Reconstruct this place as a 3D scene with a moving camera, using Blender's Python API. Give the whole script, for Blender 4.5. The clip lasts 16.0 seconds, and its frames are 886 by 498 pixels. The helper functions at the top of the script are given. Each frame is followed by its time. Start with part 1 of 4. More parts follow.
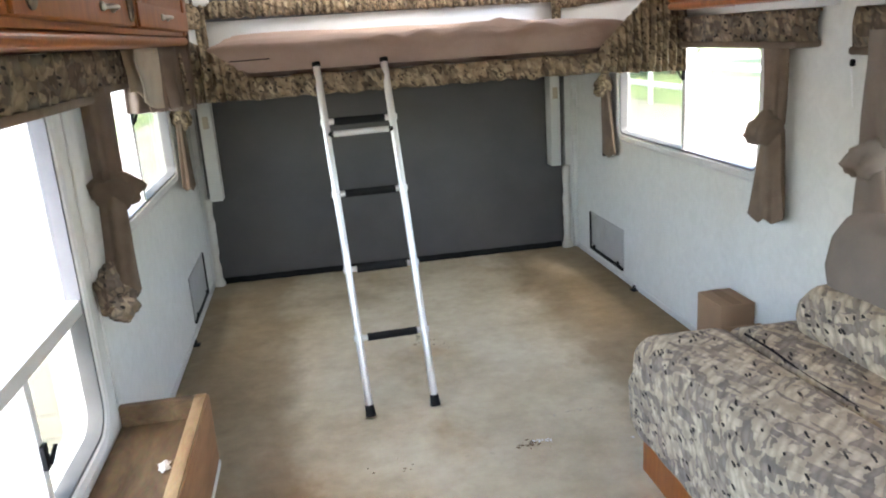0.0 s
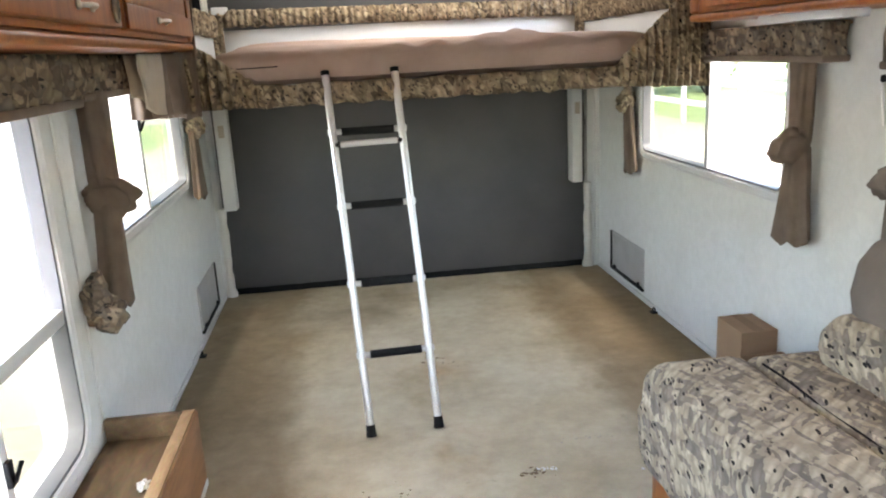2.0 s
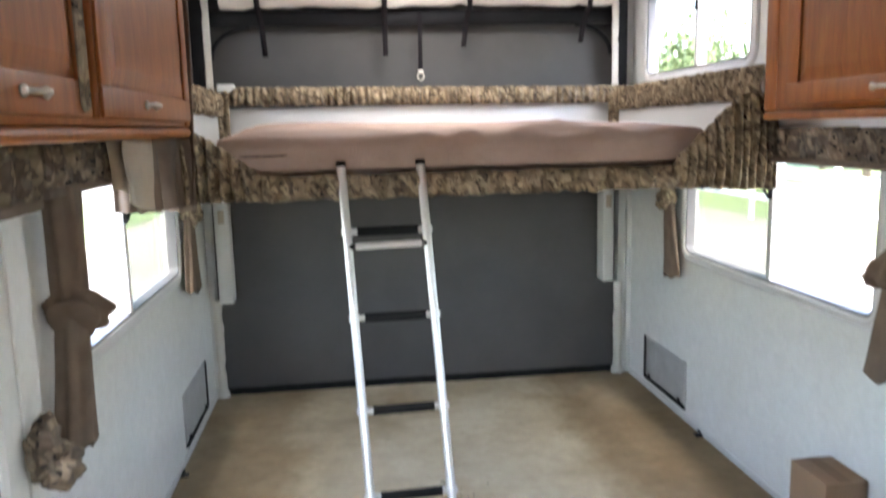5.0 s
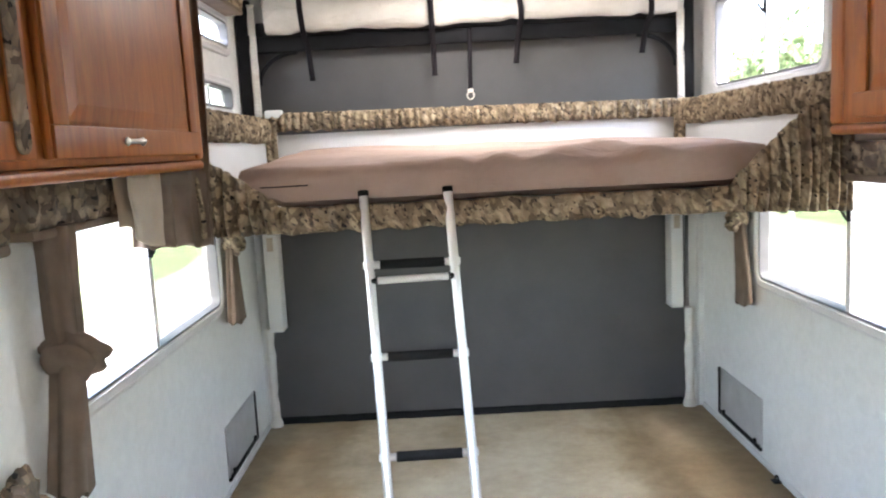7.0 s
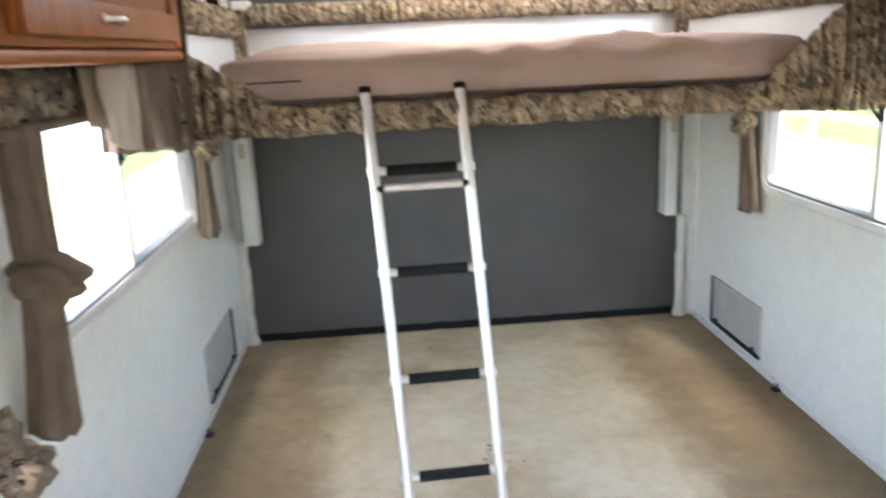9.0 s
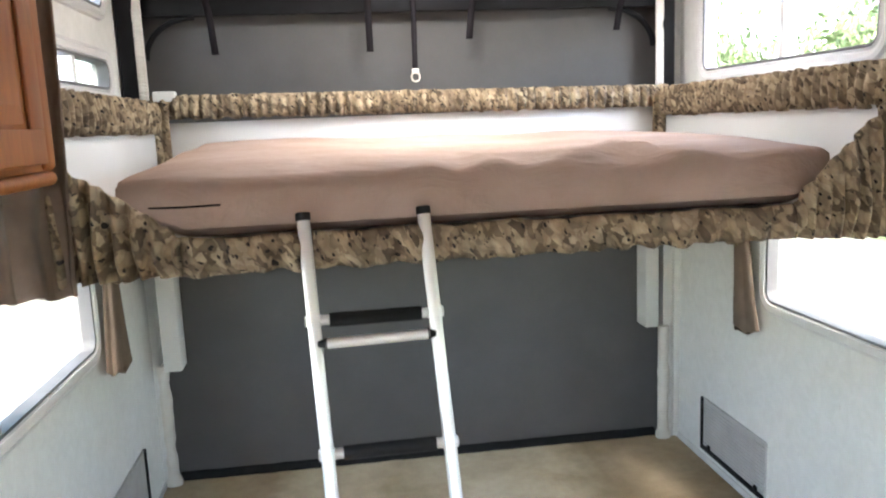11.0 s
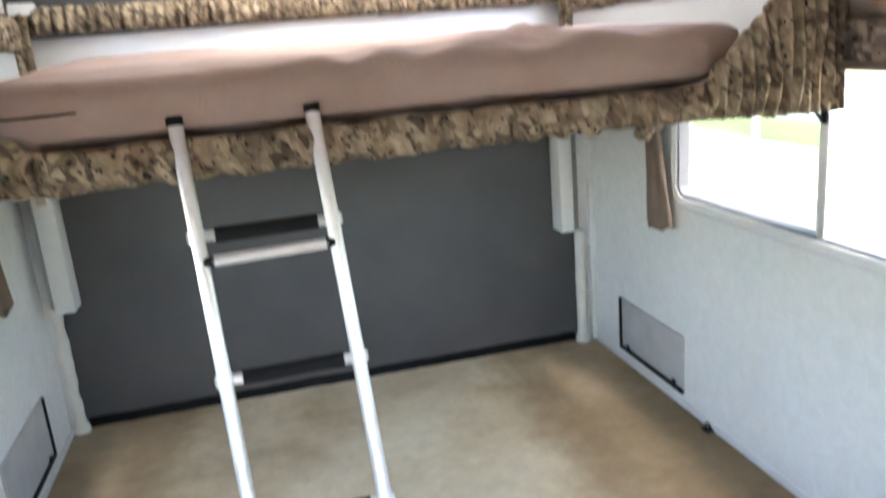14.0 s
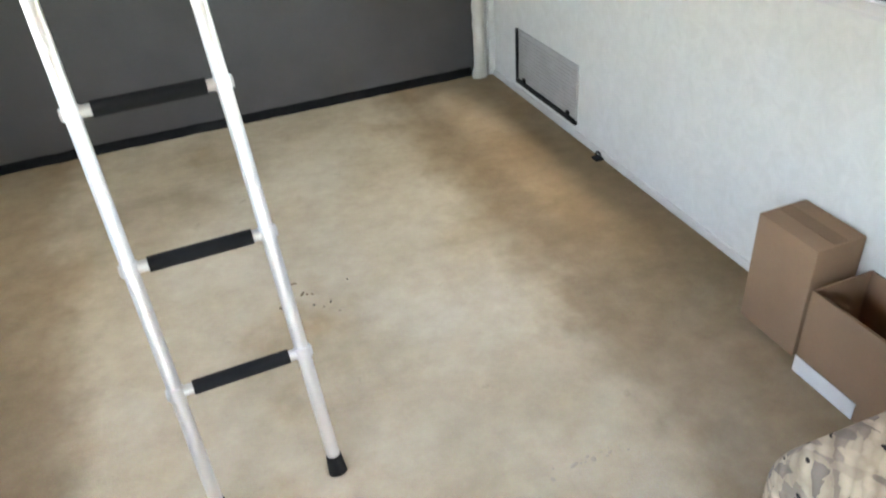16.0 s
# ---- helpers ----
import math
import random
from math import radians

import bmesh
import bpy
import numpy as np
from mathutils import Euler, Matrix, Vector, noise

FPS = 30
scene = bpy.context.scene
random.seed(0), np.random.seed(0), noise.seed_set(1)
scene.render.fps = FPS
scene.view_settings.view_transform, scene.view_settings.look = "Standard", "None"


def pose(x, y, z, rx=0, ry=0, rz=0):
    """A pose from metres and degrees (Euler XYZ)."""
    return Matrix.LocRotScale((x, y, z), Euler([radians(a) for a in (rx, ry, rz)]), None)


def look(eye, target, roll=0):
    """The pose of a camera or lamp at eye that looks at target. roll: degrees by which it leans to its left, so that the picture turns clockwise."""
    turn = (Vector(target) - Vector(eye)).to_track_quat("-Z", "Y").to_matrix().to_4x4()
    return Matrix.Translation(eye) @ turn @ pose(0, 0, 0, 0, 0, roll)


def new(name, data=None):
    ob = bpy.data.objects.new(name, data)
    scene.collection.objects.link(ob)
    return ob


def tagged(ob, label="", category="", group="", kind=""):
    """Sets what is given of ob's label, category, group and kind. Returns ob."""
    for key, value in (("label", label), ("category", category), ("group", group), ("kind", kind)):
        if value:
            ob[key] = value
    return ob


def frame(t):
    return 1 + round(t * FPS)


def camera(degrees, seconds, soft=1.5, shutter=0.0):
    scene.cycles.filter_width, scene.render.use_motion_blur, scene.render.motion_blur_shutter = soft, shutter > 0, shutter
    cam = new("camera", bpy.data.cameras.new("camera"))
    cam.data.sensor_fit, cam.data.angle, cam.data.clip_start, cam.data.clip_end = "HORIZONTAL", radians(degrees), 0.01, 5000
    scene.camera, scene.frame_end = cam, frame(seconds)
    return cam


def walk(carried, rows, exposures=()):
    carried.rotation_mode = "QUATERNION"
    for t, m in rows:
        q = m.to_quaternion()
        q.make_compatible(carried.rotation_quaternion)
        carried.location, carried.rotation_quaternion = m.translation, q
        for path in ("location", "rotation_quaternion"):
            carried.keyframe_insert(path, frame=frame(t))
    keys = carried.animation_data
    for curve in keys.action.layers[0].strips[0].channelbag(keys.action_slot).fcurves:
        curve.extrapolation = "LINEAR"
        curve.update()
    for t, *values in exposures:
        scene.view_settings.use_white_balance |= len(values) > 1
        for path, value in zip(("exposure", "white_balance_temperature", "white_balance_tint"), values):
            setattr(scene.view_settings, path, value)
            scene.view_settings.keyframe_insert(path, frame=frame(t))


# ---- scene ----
cam = camera(60.0, 16.0, soft=2.0, shutter=0.5)
PATH = [
    (0, (-0.446, -0.615, 1.427), (-0.149, 1.288, 0.888), -3.9),
    (0.5, (-0.439, -0.591, 1.427), (-0.146, 1.316, 0.901), -3.5),
    (1, (-0.441, -0.571, 1.425), (-0.144, 1.339, 0.912), -3.1),
    (1.5, (-0.421, -0.558, 1.417), (-0.137, 1.359, 0.921), -2.9),
    (2, (-0.347, -0.53, 1.401), (-0.123, 1.394, 0.903), -3.1),
    (2.5, (-0.257, -0.486, 1.406), (-0.113, 1.417, 0.807), -3.6),
    (3, (-0.231, -0.423, 1.402), (-0.106, 1.416, 0.628), -3.0),
    (3.5, (-0.276, -0.356, 1.396), (-0.092, 1.482, 0.627), -2.2),
    (4, (-0.354, -0.249, 1.419), (-0.108, 1.634, 0.791), -1.3),
    (4.5, (-0.384, -0.16, 1.431), (-0.135, 1.763, 0.939), -1.3),
    (5, (-0.386, -0.082, 1.459), (-0.15, 1.88, 1.145), -1.4),
    (5.2, (-0.377, -0.053, 1.467), (-0.152, 1.92, 1.225), -1.5),
    (7.3, (-0.135, 0.139, 1.48), (-0.212, 2.118, 1.2), -3.2),
    (7.5, (-0.123, 0.174, 1.476), (-0.247, 2.147, 1.173), -3.2),
    (8, (-0.178, 0.188, 1.466), (-0.324, 2.15, 1.11), -3.0),
    (8.5, (-0.279, 0.231, 1.452), (-0.376, 2.185, 1.037), -2.8),
    (9, (-0.345, 0.312, 1.443), (-0.229, 2.245, 0.941), -2.8),
    (9.2, (-0.354, 0.362, 1.441), (-0.149, 2.276, 0.898), -3.0),
    (11.3, (-0.326, 0.855, 1.541), (-0.064, 2.815, 1.241), -2.5),
    (11.5, (-0.333, 0.877, 1.534), (-0.074, 2.838, 1.243), -2.9),
    (12, (-0.329, 0.91, 1.539), (-0.077, 2.883, 1.335), -3.0),
    (12.5, (-0.323, 0.923, 1.588), (-0.051, 2.904, 1.554), -2.5),
    (13, (-0.306, 0.913, 1.592), (0.055, 2.88, 1.578), -2.9),
    (13.5, (-0.278, 0.913, 1.519), (0.155, 2.856, 1.328), -4.1),
    (14, (-0.269, 0.918, 1.453), (0.17, 2.797, 0.931), -4.9),
    (14.5, (-0.263, 0.917, 1.445), (0.185, 2.708, 0.676), -5.4),
    (15, (-0.251, 0.94, 1.415), (0.214, 2.662, 0.51), -5.6),
    (15.5, (-0.218, 0.941, 1.397), (0.313, 2.576, 0.374), -4.3),
    (16, (-0.21, 0.967, 1.361), (0.334, 2.533, 0.242), -4.4),
]
walk(cam, [(t, look(eye, target, roll)) for t, eye, target, roll in PATH],
     [(0, 4.75, 6600, 13), (3, 4.85, 6950, 13), (5, 4.75, 6450, 14), (8, 5.2, 6500, 15), (9, 5.2, 6550, 14), (11.5, 5.15, 6450, 13), (12, 5.2, 6250, 13), (12.5, 4.9, 6100, 12), (13, 4.7, 6150, 12), (14, 5.15, 6250, 13), (15, 5.35, 6600, 15), (16, 5.2, 6950, 13)])

# ---- light ----
world = bpy.data.worlds.new("sky")
scene.world = world
world.use_nodes = True
wn = world.node_tree.nodes
sky = wn.new("ShaderNodeTexSky")
sky.sky_type = "NISHITA"
sky.sun_disc = False
sky.sun_elevation = radians(59)
sky.dust_density = 4.0
sky.sun_rotation = radians(177)
wn["Background"].inputs["Strength"].default_value = 0.15
world.node_tree.links.new(sky.outputs["Color"], wn["Background"].inputs["Color"])
sun_data = bpy.data.lights.new("sun", "SUN")
sun_data.energy, sun_data.angle, sun_data.color = 0.6, radians(30), (1, 0.96, 0.9)
sun = new("sun", sun_data)
sun.matrix_world = look((0.5, -9, 15), (0, 0, 0))


# ---- materials ----
def mat(name, rough=0.6, metal=0.0, spec=0.4):
    m = bpy.data.materials.new(name)
    m.use_nodes = True
    b = m.node_tree.nodes["Principled BSDF"]
    b.inputs["Roughness"].default_value = rough
    b.inputs["Metallic"].default_value = metal
    b.inputs["Specular IOR Level"].default_value = spec
    return m, m.node_tree.nodes, m.node_tree.links, b


def coords(n, l, scale=(1, 1, 1), rot=(0, 0, 0)):
    tc, mp = n.new("ShaderNodeTexCoord"), n.new("ShaderNodeMapping")
    mp.inputs["Scale"].default_value, mp.inputs["Rotation"].default_value = scale, rot
    l.new(tc.outputs["Object"], mp.inputs["Vector"])
    return mp.outputs["Vector"]


def turned(n, l, rot, scale):
    """Object coordinates turned first and stretched after."""
    mp = n.new("ShaderNodeMapping")
    mp.inputs["Scale"].default_value = scale
    l.new(coords(n, l, (1, 1, 1), rot), mp.inputs["Vector"])
    return mp.outputs["Vector"]


def noise_tex(n, l, vec, scale, detail=4, rough=0.55, distort=0.0):
    t = n.new("ShaderNodeTexNoise")
    t.inputs["Scale"].default_value, t.inputs["Detail"].default_value = scale, detail
    t.inputs["Roughness"].default_value, t.inputs["Distortion"].default_value = rough, distort
    l.new(vec, t.inputs["Vector"])
    return t


def ramp(n, l, fac, stops, constant=False):
    r = n.new("ShaderNodeValToRGB")
    e = r.color_ramp.elements
    while len(e) < len(stops):
        e.new(0.5)
    for k, (p, c) in enumerate(stops):
        e[k].position, e[k].color = p, (*c, 1)
    if constant:
        r.color_ramp.interpolation = "CONSTANT"
    l.new(fac, r.inputs["Fac"])
    return r.outputs["Color"]


def mix(n, l, fac, a, b, mode="MIX"):
    m = n.new("ShaderNodeMix")
    m.data_type, m.blend_type = "RGBA", mode
    for sock, v in ((m.inputs[0], fac), (m.inputs[6], a), (m.inputs[7], b)):
        if isinstance(v, (int, float)):
            sock.default_value = v
        elif isinstance(v, tuple):
            sock.default_value = (*v, 1)
        else:
            l.new(v, sock)
    return m.outputs[2]


def bump(n, l, b, height, strength=0.3, dist=0.003):
    k = n.new("ShaderNodeBump")
    k.inputs["Strength"].default_value, k.inputs["Distance"].default_value = strength, dist
    l.new(height, k.inputs["Height"])
    l.new(k.outputs["Normal"], b.inputs["Normal"])


def plain(name, col, rough=0.6, metal=0.0, vary=0.12, scale=9.0, grain=180.0, bumpiness=0.15, spec=0.4):
    """A surface of one colour with soft stains and fine grain."""
    m, n, l, b = mat(name, rough, metal, spec)
    v = coords(n, l)
    big, fine = noise_tex(n, l, v, scale, 5), noise_tex(n, l, v, grain, 2)
    lo, hi = tuple(c * (1 - vary) for c in col), tuple(min(1, c * (1 + vary * 0.6)) for c in col)
    l.new(mix(n, l, 0.12, ramp(n, l, big.outputs["Fac"], [(0.3, lo), (0.7, hi)]), fine.outputs["Color"], "SOFT_LIGHT"), b.inputs["Base Color"])
    bump(n, l, b, fine.outputs["Fac"], bumpiness, 0.001)
    return m


def wallpaper():
    m, n, l, b = mat("wallpaper", 0.55)
    v = coords(n, l)
    big = noise_tex(n, l, v, 1.6, 6, 0.6)
    mid = noise_tex(n, l, v, 22, 5, 0.65, 0.8)
    fine = noise_tex(n, l, coords(n, l, (1, 1, 0.5)), 120, 3)
    base = ramp(n, l, mid.outputs["Fac"], [(0.35, (0.715, 0.725, 0.705)), (0.62, (0.775, 0.785, 0.765))])
    stained = mix(n, l, ramp(n, l, big.outputs["Fac"], [(0.5, (0, 0, 0)), (0.75, (0.35, 0.35, 0.35))]), base, (0.62, 0.615, 0.56))
    scuff = noise_tex(n, l, coords(n, l, (1, 6, 1)), 5, 6, 0.7)
    l.new(mix(n, l, ramp(n, l, scuff.outputs["Fac"], [(0.66, (0, 0, 0)), (0.74, (0.3, 0.3, 0.3))]), stained, (0.42, 0.40, 0.36)), b.inputs["Base Color"])
    bump(n, l, b, mix(n, l, 0.5, mid.outputs["Color"], fine.outputs["Color"]), 0.06, 0.0015)
    return m


def carpet():
    m, n, l, b = mat("carpet", 0.95, 0, 0.1)
    v = coords(n, l)
    big = noise_tex(n, l, v, 2.2, 5, 0.5, 0.1)
    rust = noise_tex(n, l, coords(n, l, (1, 0.7, 1), (0, 0, 0.4)), 2.1, 5, 0.6)
    spots = noise_tex(n, l, v, 9, 6, 0.7)
    fine = noise_tex(n, l, v, 260, 2)
    base = ramp(n, l, big.outputs["Fac"], [(0.30, (0.46, 0.375, 0.25)), (0.5, (0.57, 0.485, 0.345)), (0.7, (0.65, 0.57, 0.425))])
    tinted = mix(n, l, ramp(n, l, rust.outputs["Fac"], [(0.56, (0, 0, 0)), (0.72, (0.55, 0.55, 0.55))]), base, (0.40, 0.245, 0.11))
    dirt = mix(n, l, ramp(n, l, spots.outputs["Fac"], [(0.64, (0, 0, 0)), (0.78, (0.6, 0.6, 0.6))]), tinted, (0.20, 0.16, 0.11))
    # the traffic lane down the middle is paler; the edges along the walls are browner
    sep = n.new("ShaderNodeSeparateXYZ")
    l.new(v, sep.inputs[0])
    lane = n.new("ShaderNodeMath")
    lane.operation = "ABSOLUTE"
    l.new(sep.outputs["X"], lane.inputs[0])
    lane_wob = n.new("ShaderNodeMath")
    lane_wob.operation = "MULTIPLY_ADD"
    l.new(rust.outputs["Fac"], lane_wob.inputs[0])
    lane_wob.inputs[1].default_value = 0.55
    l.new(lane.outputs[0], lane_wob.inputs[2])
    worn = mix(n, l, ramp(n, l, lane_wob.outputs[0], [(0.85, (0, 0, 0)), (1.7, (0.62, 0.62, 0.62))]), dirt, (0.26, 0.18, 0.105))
    # broad rusty stains: by the bench, along the sofa side, and under the rear vent
    wob = noise_tex(n, l, v, 3.5, 5, 0.6)
    for cx, cy, sy, size, tint, much in ((-0.62, 1.15, 0.75, 0.50, (0.33, 0.185, 0.075), 0.75), (1.08, 2.95, 0.45, 0.46, (0.21, 0.15, 0.085), 0.75), (-1.0, 2.7, 0.4, 0.36, (0.21, 0.16, 0.10), 0.7), (-0.5, 3.6, 1.6, 0.34, (0.33, 0.26, 0.175), 0.45)):
        mp = n.new("ShaderNodeMapping")
        mp.inputs["Location"].default_value, mp.inputs["Scale"].default_value = (-cx, -cy * sy, 0), (1, sy, 1)
        l.new(v, mp.inputs["Vector"])
        ln = n.new("ShaderNodeVectorMath")
        ln.operation = "LENGTH"
        l.new(mp.outputs["Vector"], ln.inputs[0])
        ad = n.new("ShaderNodeMath")
        ad.operation = "MULTIPLY_ADD"
        l.new(wob.outputs["Fac"], ad.inputs[0])
        ad.inputs[1].default_value = 0.6
        l.new(ln.outputs["Value"], ad.inputs[2])
        worn = mix(n, l, ramp(n, l, ad.outputs[0], [(0.3 + size * 0.35, (much, much, much)), (0.3 + size * 1.1, (0, 0, 0))]), worn, tint)
    mott = noise_tex(n, l, v, 13, 5, 0.65)
    worn = mix(n, l, 0.35, worn, ramp(n, l, mott.outputs["Fac"], [(0.3, (0.32, 0.32, 0.31)), (0.7, (0.68, 0.67, 0.66))]), "OVERLAY")
    l.new(mix(n, l, 0.25, worn, fine.outputs["Color"], "SOFT_LIGHT"), b.inputs["Base Color"])
    bump(n, l, b, fine.outputs["Fac"], 0.5, 0.003)
    return m


def leafy(name, tones, scale=1.0, dark=(0.025, 0.022, 0.02)):
    """Printed leaf fabric: overlapping blades in a few tones, with dark slivers and veins."""
    m, n, l, b = mat(name, 0.9, 0, 0.15)

    def warped(sc, rot, amount=0.09):
        v = turned(n, l, rot, sc)
        w = noise_tex(n, l, coords(n, l), 11 * scale, 3, 0.6)
        return mix(n, l, amount, v, w.outputs["Color"], "ADD")

    def vor(vec, s, feature="F1"):
        t = n.new("ShaderNodeTexVoronoi")
        t.feature = feature
        t.inputs["Scale"].default_value = s * scale
        l.new(vec, t.inputs["Vector"])
        return t
    va, vb = warped((3.6, 0.75, 1.8), (0.35, 0.3, 0.95), 0.08), warped((3.8, 0.75, 1.9), (-0.4, 0.35, -0.35), 0.08)
    a, c = vor(va, 11), vor(vb, 11)
    sa, sc_ = n.new("ShaderNodeSeparateColor"), n.new("ShaderNodeSeparateColor")
    l.new(a.outputs["Color"], sa.inputs[0])
    l.new(c.outputs["Color"], sc_.inputs[0])
    steps = [(k / len(tones), t) for k, t in enumerate(tones)]
    col = ramp(n, l, sa.outputs[0], steps, True)
    col2 = ramp(n, l, sc_.outputs[1], steps[::-1] and [(k / len(tones), t) for k, t in enumerate(tones[::-1])], True)
    pick = ramp(n, l, sc_.outputs[0], [(0.0, (0, 0, 0)), (0.52, (1, 1, 1))], True)
    col = mix(n, l, pick, col, col2)
    shade = ramp(n, l, a.outputs["Distance"], [(0.0, (1.15, 1.15, 1.15)), (0.35, (0.97, 0.97, 0.97)), (0.65, (0.72, 0.71, 0.71))])
    col = mix(n, l, 1.0, col, shade, "MULTIPLY")
    vd = warped((5.5, 1.2, 3.0), (0.4, 0.4, 0.5), 0.10)
    d = vor(vd, 9)
    sd = n.new("ShaderNodeSeparateColor")
    l.new(d.outputs["Color"], sd.inputs[0])
    inside = ramp(n, l, d.outputs["Distance"], [(0.0, (1, 1, 1)), (0.27, (0, 0, 0))], True)
    some = ramp(n, l, sd.outputs[2], [(0, (0, 0, 0)), (0.60, (1, 1, 1))], True)
    col = mix(n, l, mix(n, l, 1.0, inside, some, "MULTIPLY"), col, dark)
    fine = noise_tex(n, l, coords(n, l), 400, 2)
    l.new(mix(n, l, 0.2, col, fine.outputs["Color"], "SOFT_LIGHT"), b.inputs["Base Color"])
    bump(n, l, b, fine.outputs["Fac"], 0.25, 0.001)
    return m


def wood(name, dark, light, rough=0.35, axis=(1, 1, 8), scale=6.0, coat=0.0):
    m, n, l, b = mat(name, rough)
    b.inputs["Coat Weight"].default_value, b.inputs["Coat Roughness"].default_value = coat, 0.2
    v = coords(n, l, axis)
    g, f = noise_tex(n, l, v, scale, 6, 0.6, 1.2), noise_tex(n, l, v, scale * 9, 3, 0.6)
    col = ramp(n, l, g.outputs["Fac"], [(0.3, dark), (0.68, light)])
    l.new(mix(n, l, 0.35, col, f.outputs["Color"], "SOFT_LIGHT"), b.inputs["Base Color"])
    bump(n, l, b, f.outputs["Fac"], 0.1, 0.001)
    return m


M_WALL = wallpaper()
M_CARPET = carpet()
M_CEIL = plain("ceiling_vinyl", (0.72, 0.70, 0.66), 0.6, vary=0.05, scale=2)
M_TRIM = plain("white_trim", (0.70, 0.70, 0.68), 0.4, vary=0.08)
M_BOARD = plain("white_board", (0.72, 0.72, 0.70), 0.35, vary=0.05, scale=3)
M_FRAME = plain("window_vinyl", (0.70, 0.70, 0.70), 0.3, vary=0.05)
M_GASKET = plain("grey_gasket", (0.16, 0.16, 0.17), 0.6, vary=0.15)
M_ALU = plain("brushed_aluminium", (0.80, 0.80, 0.80), 0.38, 0.75, vary=0.06, scale=20)
M_BLACK = plain("black_rubber", (0.012, 0.012, 0.013), 0.7, vary=0.3, spec=0.15)
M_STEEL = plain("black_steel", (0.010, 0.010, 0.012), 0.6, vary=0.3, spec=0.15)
M_WEB = plain("black_webbing", (0.014, 0.012, 0.014), 0.85, vary=0.3, grain=500, spec=0.1)
M_GREY = plain("dark_grey_liner", (0.086, 0.084, 0.083), 0.65, vary=0.14, scale=3.5, grain=140, bumpiness=0.3)
M_SHEET, n_, l_, b_ = mat("pink_beige_sheet", 0.9, 0, 0.15)
v_ = coords(n_, l_)
t1_, t2_ = noise_tex(n_, l_, v_, 4, 5, 0.6), noise_tex(n_, l_, coords(n_, l_, (1.2, 3.2, 2.0), (0, 0, 0.35)), 4.5, 4, 0.55, 1.6)
l_.new(ramp(n_, l_, t1_.outputs["Fac"], [(0.3, (0.37, 0.262, 0.208)), (0.7, (0.46, 0.345, 0.285))]), b_.inputs["Base Color"])
bump(n_, l_, b_, t2_.outputs["Fac"], 0.35, 0.03)
M_CURTAIN = plain("taupe_cloth", (0.175, 0.128, 0.096), 0.9, vary=0.2, scale=14, grain=700, bumpiness=0.3)
M_DRAPE = plain("drape_back", (0.33, 0.265, 0.20), 0.9, vary=0.15, scale=10, grain=700)
M_LINING = plain("pale_lining", (0.50, 0.43, 0.34), 0.9, vary=0.12)
M_SCREEN, n_, l_, b_ = mat("white_canvas", 0.8, 0, 0.2)
v_ = coords(n_, l_)
t1_, t2_ = noise_tex(n_, l_, v_, 6, 5, 0.6), noise_tex(n_, l_, coords(n_, l_, (1.0, 3.0, 3.0)), 9, 4, 0.6, 1.8)
l_.new(ramp(n_, l_, t1_.outputs["Fac"], [(0.3, (0.63, 0.60, 0.54)), (0.7, (0.76, 0.74, 0.69))]), b_.inputs["Base Color"])
bump(n_, l_, b_, t2_.outputs["Fac"], 0.6, 0.02)
M_SUEDE = plain("taupe_upholstery", (0.19, 0.155, 0.13), 0.85, vary=0.15, scale=7)
M_CARD = plain("cardboard", (0.30, 0.19, 0.115), 0.8, vary=0.1, scale=6)
M_CARDIN = plain("cardboard_inside", (0.24, 0.15, 0.09), 0.85, vary=0.1, scale=6)
M_PAPER = plain("white_paper", (0.75, 0.74, 0.72), 0.8, vary=0.06)
M_LEAF = leafy("leaf_print_tan", [(0.35, 0.27, 0.175), (0.19, 0.145, 0.095), (0.44, 0.355, 0.24), (0.26, 0.20, 0.135), (0.36, 0.285, 0.19), (0.13, 0.10, 0.068)], 1.75)
M_LEAFG = leafy("leaf_print_grey", [(0.47, 0.385, 0.28), (0.27, 0.222, 0.18), (0.52, 0.43, 0.32), (0.42, 0.345, 0.255), (0.32, 0.265, 0.21), (0.49, 0.405, 0.295), (0.24, 0.20, 0.168)], 1.5)
M_LEAFV = leafy("leaf_print_brown", [(0.22, 0.17, 0.12), (0.12, 0.092, 0.07), (0.30, 0.235, 0.17), (0.17, 0.14, 0.11)], 1.6)
M_OAK = wood("honey_oak", (0.21, 0.058, 0.009), (0.35, 0.112, 0.019), 0.42, (9, 9, 1.2), 3.0, 0.05)
M_PLY = wood("raw_plywood", (0.28, 0.165, 0.075), (0.43, 0.28, 0.145), 0.7, (6, 1.2, 6), 4.0)
M_PLYDIRT = wood("stained_plywood", (0.10, 0.065, 0.038), (0.24, 0.16, 0.09), 0.8, (4, 1.2, 6), 2.5)
M_VENEER = wood("stained_veneer", (0.20, 0.085, 0.03), (0.33, 0.155, 0.06), 0.5, (6, 1.2, 6), 4.0)
M_BRASS = plain("worn_brass", (0.52, 0.42, 0.26), 0.35, 0.85, vary=0.2)
M_PEWTER = plain("pewter", (0.62, 0.58, 0.52), 0.3, 0.85, vary=0.2)
M_GRAVEL = plain("pale_gravel", (0.22, 0.205, 0.18), 0.95, vary=0.25, scale=0.6, grain=30, bumpiness=0.5)
M_GRASS = plain("grass_green", (0.13, 0.17, 0.075), 0.95, vary=0.35, scale=1.2, grain=40, bumpiness=0.6)
M_LEAVES = plain("tree_leaves", (0.085, 0.12, 0.045), 0.8, vary=0.45, scale=0.9, grain=20)
